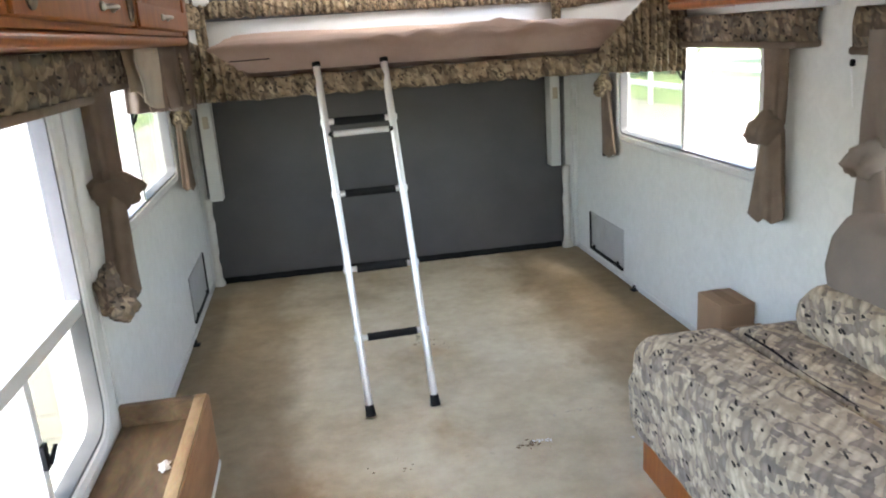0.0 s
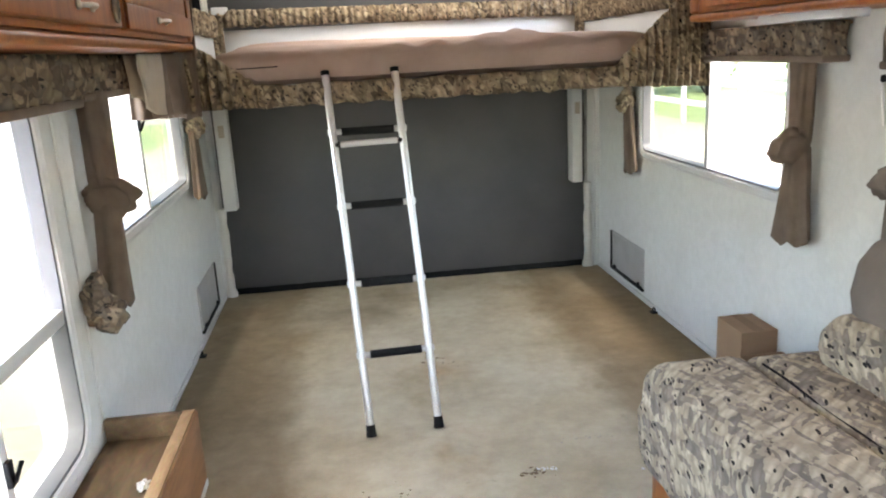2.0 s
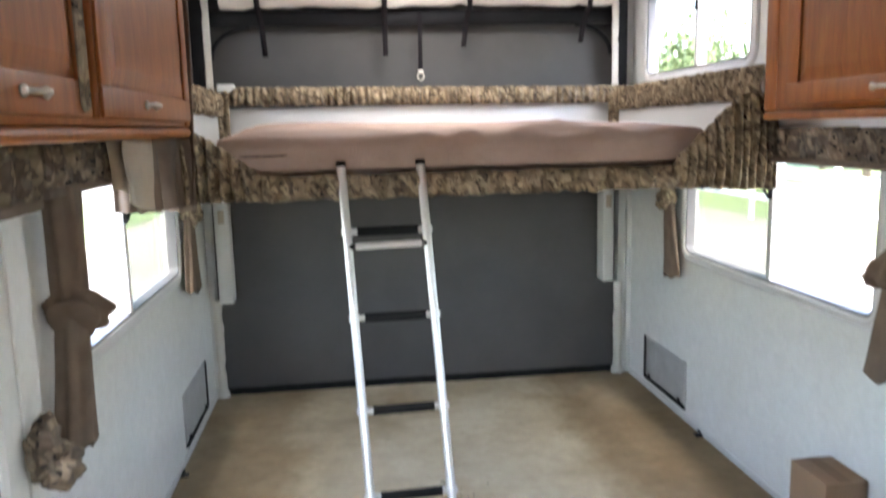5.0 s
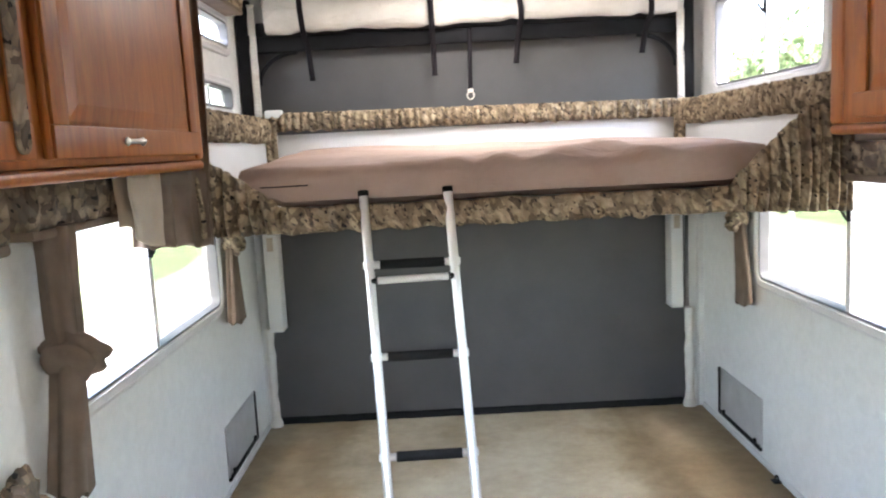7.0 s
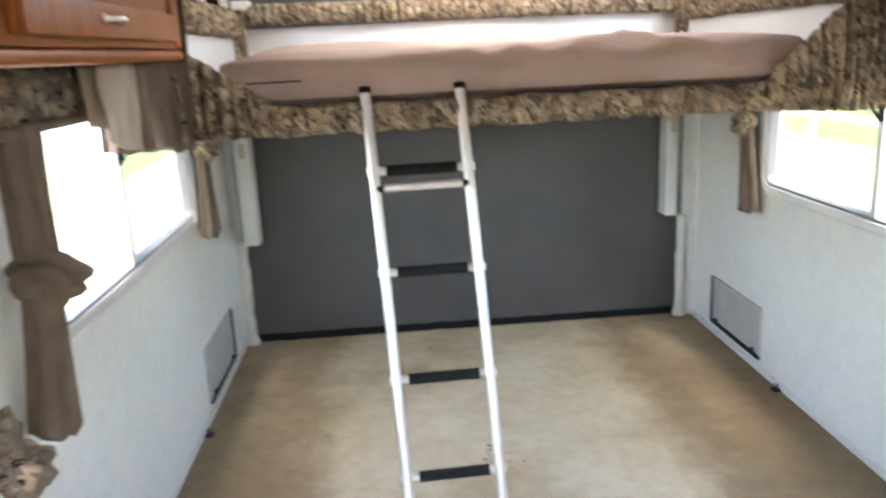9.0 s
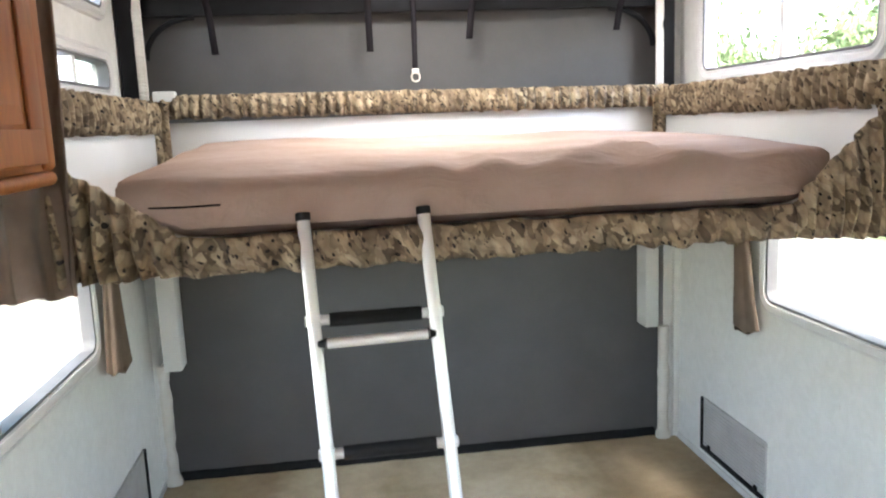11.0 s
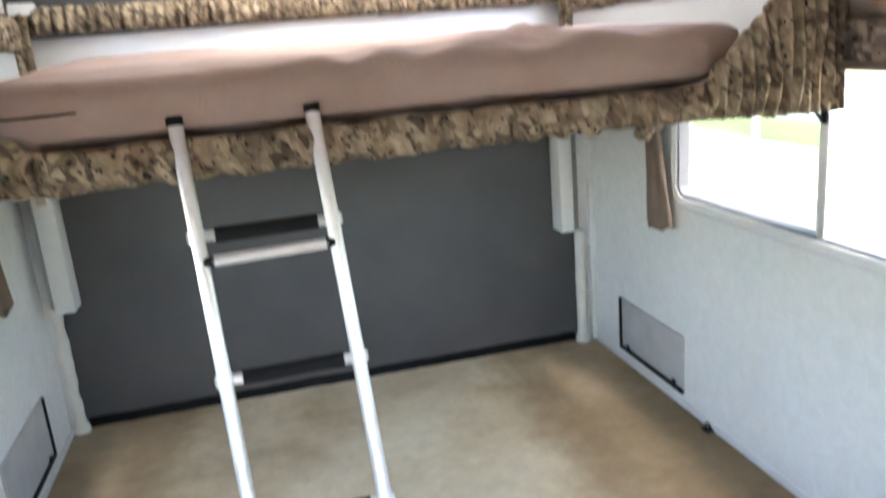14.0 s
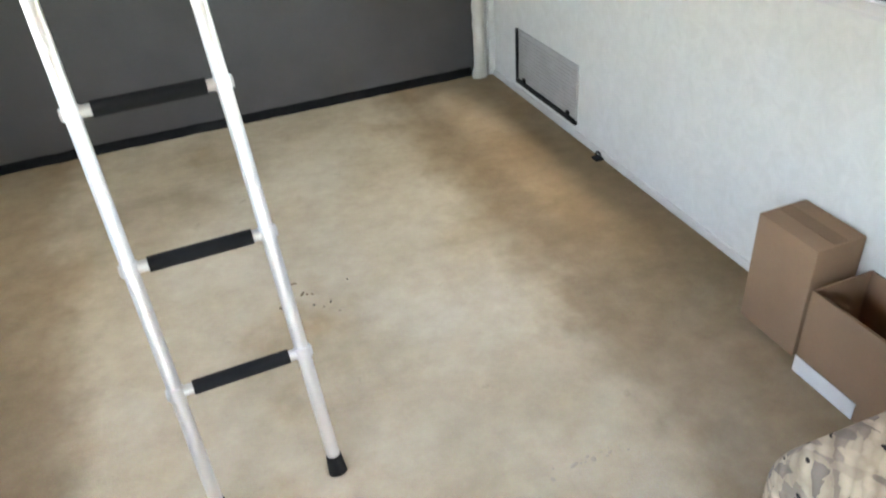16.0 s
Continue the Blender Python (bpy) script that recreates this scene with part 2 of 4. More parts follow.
M_BARK = plain("bark", (0.11, 0.085, 0.06), 0.95, vary=0.3, scale=8, grain=40, bumpiness=0.6)
M_PAINT = plain("white_fence_paint", (0.78, 0.78, 0.76), 0.6, vary=0.08)
M_DARK = plain("dark_vehicle_paint", (0.05, 0.05, 0.06), 0.3, vary=0.2)
M_LOUVRE = plain("grey_louvre", (0.50, 0.50, 0.49), 0.5, vary=0.12)

M_GLASS, gn, gl, gb = mat("glass", 0.02)
gt, gg, gm = gn.new("ShaderNodeBsdfTransparent"), gn.new("ShaderNodeBsdfGlossy"), gn.new("ShaderNodeMixShader")
gt.inputs["Color"].default_value, gg.inputs["Roughness"].default_value = (0.88, 0.90, 0.89, 1), 0.03
gf, gp = gn.new("ShaderNodeLayerWeight"), gn.new("ShaderNodeMath")
gp.operation = "MULTIPLY"
gp.inputs[1].default_value = 0.25
gf.inputs["Blend"].default_value = 0.2
gl.new(gf.outputs["Facing"], gp.inputs[0])
gl.new(gp.outputs[0], gm.inputs[0]), gl.new(gt.outputs[0], gm.inputs[1]), gl.new(gg.outputs[0], gm.inputs[2])
gl.new(gm.outputs[0], gn["Material Output"].inputs["Surface"])

M_TINT = M_GLASS.copy()
M_TINT.name = "screened_glass"
for nd in M_TINT.node_tree.nodes:
    if nd.type == "BSDF_TRANSPARENT":
        nd.inputs["Color"].default_value = (0.50, 0.52, 0.48, 1)

M_GLOW, _n, _l, _b = mat("lit_diffuser", 0.5)
_b.inputs["Base Color"].default_value = (0.85, 0.85, 0.83, 1)
_b.inputs["Emission Color"].default_value, _b.inputs["Emission Strength"].default_value = (1, 0.98, 0.94, 1), 2.0


# ---- building helpers ----
def thing(name, at, label, category, group="", kind=""):
    ob = new(name)
    ob.location, ob.empty_display_size = at, 0.05
    return tagged(ob, label, category, group, kind)


def part(name, bm, material, parent=None, label="", smooth=True, angle=40, solid=0.0):
    bmesh.ops.recalc_face_normals(bm, faces=bm.faces)
    me = bpy.data.meshes.new(name)
    for f in bm.faces:
        f.smooth = smooth
    for e in bm.edges:
        if len(e.link_faces) == 2 and e.calc_face_angle(0) > radians(angle):
            e.smooth = False
    bm.to_mesh(me)
    bm.free()
    me.materials.append(material)
    ob = new(name, me)
    if parent:
        ob.parent = parent
        ob.matrix_parent_inverse = Matrix.Translation(-parent.location)
    if solid:
        s = ob.modifiers.new("thick", "SOLIDIFY")
        s.thickness, s.offset = solid, 0
    if label:
        tagged(ob, label)
    return ob


def box(bm, x0, x1, y0, y1, z0, z1, bev=0.0, turn=None, seg=2):
    m = Matrix.Translation(((x0 + x1) / 2, (y0 + y1) / 2, (z0 + z1) / 2))
    if turn:
        m = m @ turn
    r = bmesh.ops.create_cube(bm, size=1, matrix=m @ Matrix.Diagonal((x1 - x0, y1 - y0, z1 - z0, 1)))
    if bev:
        es = list({e for v in r["verts"] for e in v.link_edges})
        bmesh.ops.bevel(bm, geom=es, offset=bev, segments=seg, affect="EDGES", profile=0.5)
    return bm


def boxes(*specs, bev=0.0):
    bm = bmesh.new()
    for s in specs:
        box(bm, *s, bev=bev)
    return bm


def rod(bm, a, b, r, seg=14, r2=None):
    a, b = Vector(a), Vector(b)
    m = Matrix.Translation((a + b) / 2) @ (b - a).to_track_quat("Z", "Y").to_matrix().to_4x4()
    bmesh.ops.create_cone(bm, cap_ends=True, segments=seg, radius1=r, radius2=r if r2 is None else r2, depth=(b - a).length, matrix=m)
    return bm


def loft(rings, caps=True, closed=True):
    """Skin a list of rings of points."""
    bm = bmesh.new()
    vs = [[bm.verts.new(p) for p in ring] for ring in rings]
    k = len(vs[0])
    for a, b in zip(vs, vs[1:]):
        for i in range(k if closed else k - 1):
            bm.faces.new((a[i], a[(i + 1) % k], b[(i + 1) % k], b[i]))
    if caps and closed:
        bm.faces.new(vs[0][::-1])
        bm.faces.new(vs[-1])
    return bm


def sheet(fn, nu, nv):
    return loft([[fn(i / nu, j / nv) for i in range(nu + 1)] for j in range(nv + 1)], False, False)


def tube(points, r, seg=10):
    pts = [Vector(p) for p in points]
    rings = []
    for k, p in enumerate(pts):
        d = (pts[min(k + 1, len(pts) - 1)] - pts[max(k - 1, 0)]).to_track_quat("Z", "Y").to_matrix()
        rings.append([p + d @ Vector((r * math.cos(a), r * math.sin(a), 0)) for a in (2 * math.pi * i / seg for i in range(seg))])
    return loft(rings)


def rounded(w, h, r, n=6):
    """Outline of a rounded rectangle about the origin."""
    out = []
    for cx, cy, a0 in ((w / 2 - r, h / 2 - r, 0), (-w / 2 + r, h / 2 - r, 90), (-w / 2 + r, -h / 2 + r, 180), (w / 2 - r, -h / 2 + r, 270)):
        for i in range(n + 1):
            a = radians(a0 + 90 * i / n)
            out.append((cx + r * math.cos(a), cy + r * math.sin(a)))
    return out


def nz(*p):
    return noise.noise(Vector(p))


# ---- the shell ----
XL, XR, YB, YF, ZC, TH = -1.165, 1.212, 4.2, -2.6, 2.285, 0.05
# side windows: y0, y1, z0, z1; last of each list is unseen, added for light
WIN_L = [(2.0, 3.45, 0.792, 1.42), (0.0, 1.48, 0.40, 1.405), (2.75, 3.95, 1.955, 2.165), (2.75, 3.95, 1.66, 1.855), (-2.45, -0.75, 0.6, 1.9)]
WIN_R = [(2.0, 3.43, 0.792, 1.42), (0.0, 1.33, 0.80, 1.42), (2.80, 3.95, 1.655, 2.15), (-2.45, -0.75, 0.6, 1.9)]


def side_wall(name, x0, x1, holes, inset=0.028, y_from=None, y_to=None, top=None):
    hs = [(a + inset, b - inset, c + inset, d - inset) for a, b, c, d in holes]
    ya_, yb_, zt_ = YF - TH if y_from is None else y_from, YB + TH if y_to is None else y_to, ZC if top is None else top
    ys = sorted({ya_, yb_, *(v for h in hs for v in h[:2])})
    zs = sorted({-0.05, zt_, *(v for h in hs for v in h[2:])})
    bm = bmesh.new()
    for ya, yb in zip(ys, ys[1:]):
        run = None
        for za, zb in zip(zs, zs[1:]):
            open_ = any(h[0] <= ya and yb <= h[1] and h[2] <= za and zb <= h[3] for h in hs)
            if open_:
                if run:
                    box(bm, x0, x1, ya, yb, *run)
                run = None
            else:
                run = (run[0], zb) if run else (za, zb)
        if run:
            box(bm, x0, x1, ya, yb, *run)
    return tagged(part(name, bm, M_WALL, smooth=False), "off-white papered trailer side wall with scuffs", "wall", kind="structure")


side_wall("wall_west", XL - TH, XL, WIN_L)
# the wall below the near cabinet stands a little proud
XN = -1.105
side_wall("wall_west_near", XL + 0.001, XN, WIN_L[1:2], y_from=-0.6, y_to=1.70, top=1.44)
side_wall("wall_east", XR, XR + TH, WIN_R)
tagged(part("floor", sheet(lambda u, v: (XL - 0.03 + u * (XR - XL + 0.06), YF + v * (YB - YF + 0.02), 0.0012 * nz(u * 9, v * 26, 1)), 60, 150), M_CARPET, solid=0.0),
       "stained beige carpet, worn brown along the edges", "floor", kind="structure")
tagged(part("subfloor", boxes((XL, XR, YF, YB + 0.05, -0.06, -0.005)), M_PLYDIRT, smooth=False), "plywood deck under the carpet", "floor", kind="structure")
tagged(part("ceiling", boxes((XL - TH, XR + TH, YF - TH, YB + TH, ZC + 0.001, ZC + 0.06)), M_CEIL, smooth=False), "cream vinyl trailer ceiling", "ceiling", kind="structure")
tagged(part("wall_south", boxes((XL, XR, YF - TH, YF, 0, ZC)), M_WALL, smooth=False), "off-white papered end wall", "wall", kind="structure")
tagged(part("wall_north", boxes((XL, -1.135, YB - 0.06, YB + TH, 0, ZC), (1.14, XR, YB - 0.06, YB + TH, 0, ZC), (-1.135, 1.14, YB, YB + TH, 2.16, ZC)), M_TRIM, smooth=False),
       "white end wall round the ramp door", "wall", kind="structure")
for nm, x in (("baseboard_west", XL), ("baseboard_east", XR)):
    s = 1 if x < 0 else -1
    bm = boxes((min(x, x + s * 0.008), max(x, x + s * 0.008), 1.7, YB - 0.06, 0.0, 0.03), bev=0.003)
    tagged(part(nm, bm, M_TRIM), "thin white edge strip along the carpet", "baseboard", kind="structure")
for nm, x, s in (("trim_west", XL, 1), ("trim_east", XR, -1)):
    bm = boxes((min(x, x + s * 0.03), max(x, x + s * 0.03), YB - 0.085, YB - 0.062, 0.01, 1.2), bev=0.003)
    tagged(part(nm, bm, M_TRIM), "white corner trim beside the ramp door", "trim", kind="structure")


tagged(part("trim_near", boxes((XN + 0.001, XN + 0.007, 1.583, 1.590, 0.44, 1.40), bev=0.001), M_TRIM), "thin white seam strip down the wall", "trim", kind="structure")


def window(name, side, y0, y1, z0, z1, bar=None, rail=None, latch=True, r=0.09, screened=True, at=None):
    """A sliding trailer window with a moulded white frame, a mullion and two panes."""
    x, s = (XL if at is None else at, 1) if side < 0 else (XR, -1)
    yc, zc, w, h = (y0 + y1) / 2, (z0 + z1) / 2, y1 - y0, z1 - z0
    w_ob = thing(name, (x, yc, z0), "white vinyl framed sliding window with rounded corners", "window", kind="structure")
    prof = [(0.0, 0.001), (0.004, 0.014), (0.016, 0.018), (0.026, 0.012), (0.034, 0.010), (0.040, 0.016), (0.046, 0.006), (0.048, -0.048), (0.03, -0.056), (0.0, -0.056)]
    bm = loft([[(x + s * d, yc + p, zc + q) for p, q in rounded(w - 2 * i, h - 2 * i, max(0.02, r - i))] for i, d in prof], False)
    part("window_frame", bm, M_FRAME, w_ob)
    ring = [(0.044, 0.008), (0.047, 0.012), (0.054, 0.010), (0.056, -0.03), (0.044, -0.03)]
    bm = loft([[(x + s * d, yc + p, zc + q) for p, q in rounded(w - 2 * i, h - 2 * i, max(0.02, r - i))] for i, d in ring], False)
    part("gasket", bm, M_GASKET, w_ob, "grey rubber glazing gasket")
    bm = bmesh.new()
    if bar:
        box(bm, x - s * 0.04, x + s * 0.006, bar - 0.016, bar + 0.016, z0 + 0.045, z1 - 0.045, bev=0.004)
        box(bm, x - s * 0.045, x - s * 0.012, bar + 0.017, bar + 0.04, z0 + 0.045, z1 - 0.045, bev=0.003)
    if rail:
        box(bm, x - s * 0.04, x + s * 0.008, y0 + 0.045, y1 - 0.045, rail - 0.02, rail + 0.02, bev=0.004)
        box(bm, x - s * 0.04, x + s * 0.004, yc + 0.25, yc + 0.28, z0 + 0.045, rail - 0.02, bev=0.004)
    if len(bm.verts):
        part("mullion", bm, M_FRAME, w_ob)
    else:
        bm.free()
    if rail:
        spans = [(y0 + 0.04, y1 - 0.04, rail + 0.01, z1 - 0.04), (y0 + 0.04, yc + 0.26, z0 + 0.04, rail), (yc + 0.27, y1 - 0.04, z0 + 0.04, rail)]
    elif bar:
        spans = [(y0 + 0.04, bar, z0 + 0.04, z1 - 0.04), (bar, y1 - 0.04, z0 + 0.04, z1 - 0.04)]
    else:
        spans = [(y0 + 0.04, y1 - 0.04, z0 + 0.04, z1 - 0.04)]
    for k, (a, b, c, d) in enumerate(spans):
        xx = x - s * (0.022 + 0.010 * k)
        dim = screened and k == len(spans) - 1 and k > 0
        g = part("pane", boxes((xx - 0.002, xx + 0.002, a, b, c, d)), M_TINT if dim else M_GLASS, w_ob, "dim screened glass pane" if dim else "", smooth=False)
        g.visible_shadow = False
    if latch and (bar or rail):
        ly, lz = (bar, (z0 + z1) / 2 + 0.08) if bar else (yc + 0.265, z0 + 0.2)
        bm = boxes((x + s * 0.006 - 0.006, x + s * 0.006 + 0.008, ly - 0.012, ly + 0.012, lz - 0.03, lz + 0.03), bev=0.003)
        rod(bm, (x + s * 0.016, ly, lz - 0.02), (x + s * 0.022, ly + 0.03, lz + 0.012), 0.005, 8)
        part("latch", bm, M_STEEL, w_ob, "dark sliding window latch")
    return w_ob


window("window_1", -1, *WIN_L[0], bar=2.66)
window("window_2", -1, *WIN_L[1], rail=0.80, r=0.13, at=XN)
window("window_3", -1, *WIN_L[2], latch=False)
window("window_4", -1, *WIN_L[3], bar=3.52, latch=False)
window("window_5", 1, *WIN_R[0], bar=2.66)
window("window_6", 1, *WIN_R[1], bar=0.66)
window("window_7", 1, *WIN_R[2], bar=3.34, screened=False)
# unseen windows behind the camera, added to let more daylight in
window("fill_window_west", -1, *WIN_L[4], bar=-1.5)
window("fill_window_east", 1, *WIN_R[3], bar=-1.5)

# ---- the rear ramp door ----
ramp_door = thing("ramp_door", (0, YB, 0), "dark grey lined ramp door, folded up shut", "ramp door", kind="structure")
bm = boxes((-1.133, 1.138, YB - 0.004, YB + 0.05, 0.0, 2.158))
part("door_panel", bm, M_GREY, ramp_door, smooth=False)
bm = loft([[(-1.105 + 0.0555 * i, YB - 0.006 - d, z + 0.004 * nz(i * 0.8, 0, 5)) for d, z in ((0, 0.001), (0.03, 0.001), (0.034, 0.010), (0.022, 0.024), (0.008, 0.032), (0, 0.032))] for i in range(41)])
part("bottom_seal", bm, M_BLACK, ramp_door, "black rubber sweep along the carpet")
for s, xs in ((-1, -1.128), (1, 1.138)):
    rings = []
    for i in range(26):
        z = 0.004 + 0.55 * i / 25
        w = 0.026 + 0.012 * nz(z * 14, s * 3, 0) + (0.012 if i < 2 else 0)
        rings.append([(xs + w * math.cos(a) * 0.95, YB - 0.07 + 0.028 * math.sin(a), z) for a in (2 * math.pi * k / 12 for k in range(12))])
    part("side_seal", loft(rings), M_SCREEN, ramp_door, "crumpled white canvas side seal")
for s in (-1, 1):
    x0, x1 = (1.016, 1.088) if s < 0 else (1.03, 1.092)
    y = YB - 0.2 if s < 0 else YB - 0.1
    p = thing("lift_rail_cover", (s * (x0 + x1) / 2, y, 0.57), "white upright bed lift cover panel with switch", "cover panel", "bed lift covers")
    part("panel", boxes((min(s * x0, s * x1), max(s * x0, s * x1), y - 0.02, y + 0.09, 0.565, 1.22), bev=0.004), M_BOARD, p)
    xc = s * (x0 + x1) / 2
    part("switch_plate", boxes((xc - 0.016, xc + 0.016, y - 0.025, y - 0.019, 0.99, 1.06), bev=0.002), M_LINING, p, "small cream switch plate")

# ---- the bunk over the rear ----
BY0, BY1 = 2.5, 4.06
bunk = thing("bunk_bed", (0.02, 3.3, 1.2), "raised rear bunk platform with white boards and leaf-print ruffles", "bed")
part("platform", boxes((-1.06, 1.10, BY0 + 0.04, BY1, 1.24, 1.305), bev=0.006), M_BOARD, bunk)
part("back_board", boxes((-1.04, 1.10, BY1 - 0.02, BY1, 1.285, 1.575), bev=0.003), M_BOARD, bunk)
part("side_board", boxes((1.085, 1.105, 2.55, BY1 - 0.021, 1.285, 1.60), bev=0.003), M_BOARD, bunk)
part("side_board", boxes((-1.055, -1.035, 2.55, BY1 - 0.021, 1.285, 1.60), bev=0.003), M_BOARD, bunk)
part("ledge", boxes((1.106, XR - 0.002, 2.5, BY1, 1.625, 1.645), bev=0.003), M_BOARD, bunk)
part("ledge", boxes((XL + 0.002, -1.056, 2.5, BY1, 1.635, 1.655), bev=0.003), M_BOARD, bunk)


def ruffle(name, parent, line, ztop, zbot, pleats, depth, normal, nu=160, nv=7, mat_=None, label="", swell=0.0):
    """Gathered cloth along line(u), between two heights, pleated along a normal."""
    nx, ny = normal

    def f(u, v):
        p = Vector(line(u))
        z = ztop(u) + (zbot(u) - ztop(u)) * v
        ph = pleats * u * 2 * math.pi + 2.2 * nz(u * pleats * 0.6, 3, 0)
        d = depth * (0.35 + 0.65 * v) * math.sin(ph) + depth * 0.8 * nz(u * pleats * 1.7, v * 2, 7) + swell * math.sin(v * math.pi)
        return (p.x + nx * d, p.y + ny * d, z + 0.006 * nz(u * pleats, v * 3, 2) * (1 + v))
    return part(name, sheet(f, nu, nv), mat_ or M_LEAF, parent, label, solid=0.004)


ruffle("back_ruffle", bunk, lambda u: (-1.04 + 2.14 * u, BY1 - 0.045, 0), lambda u: 1.685 - 0.027 * u, lambda u: 1.592 - 0.027 * u, 56, 0.014, (0, -1), 560, 6, swell=0.012)
ruffle("side_ruffle", bunk, lambda u: (1.068, BY1 - 0.04 - 1.52 * u, 0), lambda u: 1.65, lambda u: 1.53, 40, 0.014, (-1, 0), 400, 6, swell=0.012)
ruffle("side_ruffle", bunk, lambda u: (-1.018, BY1 - 0.04 - 1.52 * u, 0), lambda u: 1.66, lambda u: 1.54, 40, 0.014, (1, 0), 400, 6, swell=0.012)
for x in (-1.005, 1.055):
    ruffle("corner_band", bunk, lambda u, x=x: (x - 0.03 + 0.06 * u, BY1 - 0.06, 0), lambda u: 1.64, lambda u: 1.40, 1.5, 0.006, (0, -1), 12, 8)
ruffle("front_valance", bunk, lambda u: (-0.72 + 1.50 * u, BY0, 0), lambda u: 1.312 - 0.004 * u + 0.003 * math.sin(40 * u), lambda u: 1.229 + 0.006 * nz(u * 30, 0, 0), 22, 0.011, (0, -1), 300, 7, swell=0.016)


def flap(side):
    """The gathered end of the valance, swept up to the side wall."""
    xa, xb, zt = (-0.67, -0.93, 1.475) if side < 0 else (0.74, 1.15, 1.55)

    def f(u, v):
        x = xa + (xb - xa) * u
        y = BY0 + (-0.02 * u - 0.03 * u * u if side < 0 else 0.09 * u * u - 0.03 * u)
        top = 1.312 + (zt - 1.312) * min(1, u * (1.2 if side < 0 else 1.6)) ** 0.9
        z = top + ((1.232 if side < 0 else 1.228 - 0.02 * u) - top) * v
        ph = (7 if side < 0 else 12) * u * 2 * math.pi + 1.5 * nz(u * 9, 1, side)
        d = (0.014 + 0.020 * u) * (0.3 + 0.7 * v) * math.sin(ph + v) + 0.02 * nz(u * 13, v * 2, 4)
        return (x, y - 0.02 * math.sin(v * math.pi) - d, z + 0.008 * nz(u * 16, v * 2, 9))
    part("valance_end", sheet(f, 130, 12), M_LEAF, bunk, "gathered leaf-print end flap", solid=0.004)


flap(-1)
flap(1)
# A black box imitates the shade between mattress and valance; no such part.
part("gap_shade_strip", boxes((-0.73, 0.79, BY0 + 0.012, BY0 + 0.039, 1.242, 1.308), bev=0.003), M_STEEL, bunk, "black strip in place of the shade under the mattress")


def pillow_loft(x0, x1, y0, y1, z0, z1, r, nx=60, wrinkle=0.006, taper=0.04, crown=0.0):
    """A soft slab: rounded section in y and z, run along x, with wrinkles."""
    rings = []
    for i in range(nx + 1):
        u = i / nx
        x = x0 + (x1 - x0) * u
        e = min(u, 1 - u) * (x1 - x0)
        k = math.sqrt(max(0.0, 1 - (1 - min(1, e / 0.05)) ** 2)) * 0.35 + 0.65
        ring = []
        for p, q in rounded(y1 - y0 - taper * (1 - k), (z1 - z0) * (0.35 + 0.65 * k), min(r, (z1 - z0) * 0.3 * k + 0.01), 7):
            yy, zz = (y0 + y1) / 2 + p, (z0 + z1) / 2 + q
            zz += crown * (1 - (2 * u - 1) ** 2) * (q > 0)
            n1 = nz(x * 5, yy * 5, zz * 7) + 0.6 * nz(x * 13, yy * 9, zz * 6 + 3)
            ring.append((x, yy + wrinkle * n1, zz + wrinkle * 0.7 * nz(x * 6 + 9, yy * 6, 2)))
        rings.append(ring)
    return loft(rings)


def mattress_mesh():
    rings = []
    nx = 110
    for i in range(nx + 1):
        u = i / nx
        x = -0.83 + 1.75 * u
        # the front corners are drawn in where the cover is tucked
        side = max(0.0, (abs(u - 0.5) - 0.40) / 0.10)
        yf, yb = 2.53 + 0.10 * side ** 2, 3.98
        zb, zt = 1.309 + 0.09 * side ** 1.6, 1.44 - 0.008 * side ** 2
        prof = [(yf + 0.02, zb), (yf + 0.004, zb + 0.02)]
        prof += [(yf - 0.004, zb + (zt - 0.055 - zb) * k) for k in (0.25, 0.5, 0.75, 1)]
        prof += [(yf + 0.05 - 0.052 * math.cos(a), zt - 0.055 + 0.055 * math.sin(a)) for a in (0.3, 0.6, 0.9, 1.2, 1.45)]
        prof += [(yf + 0.06 + (yb - yf - 0.12) * k / 26, zt + (0.06 - 0.03 * u) * (k / 26) ** 0.8) for k in range(27)]
        prof += [(yb - 0.02, zt + 0.03), (yb, zt), (yb, 1.309)]
        ring = []
        for y, z in prof:
            pull = math.exp(-((u - 0.62) / 0.18) ** 2) * math.exp(-((y - 2.64) / 0.16) ** 2)
            w = 0.012 * nz(x * 3, y * 3, z * 4) + 0.012 * nz(x * 7 + 5 * z, y * 4, z * 9) * (z < 1.415)
            ridge = pull * (0.034 * math.sin(x * 19 + 6 * nz(x * 3, y * 5, 0)) * (0.5 + nz(x * 4, y * 9, 1)) + 0.02 * abs(nz(x * 6, y * 10, 8)))
            ring.append((x + 0.13 * u * (y - yf) / (yb - yf), y + (0.6 * w - 0.4 * ridge if z < 1.415 else 0), z + (w * 0.9 + ridge if z > 1.33 else 0)))
        rings.append(ring)
    return loft(rings)


mattress = thing("mattress", (0.03, 3.25, 1.306), "thick mattress in a wrinkled pinkish beige fitted sheet", "mattress")
part("cover", mattress_mesh(), M_SHEET, mattress, angle=70)
part("zip_seam", tube([(-0.745 + 0.0145 * i, 2.523 + 0.036 * max(0, (7 - i) / 7) ** 2, 1.376 + 0.0002 * i) for i in range(12)], 0.0025, 6), M_WEB, mattress, "dark zip seam")

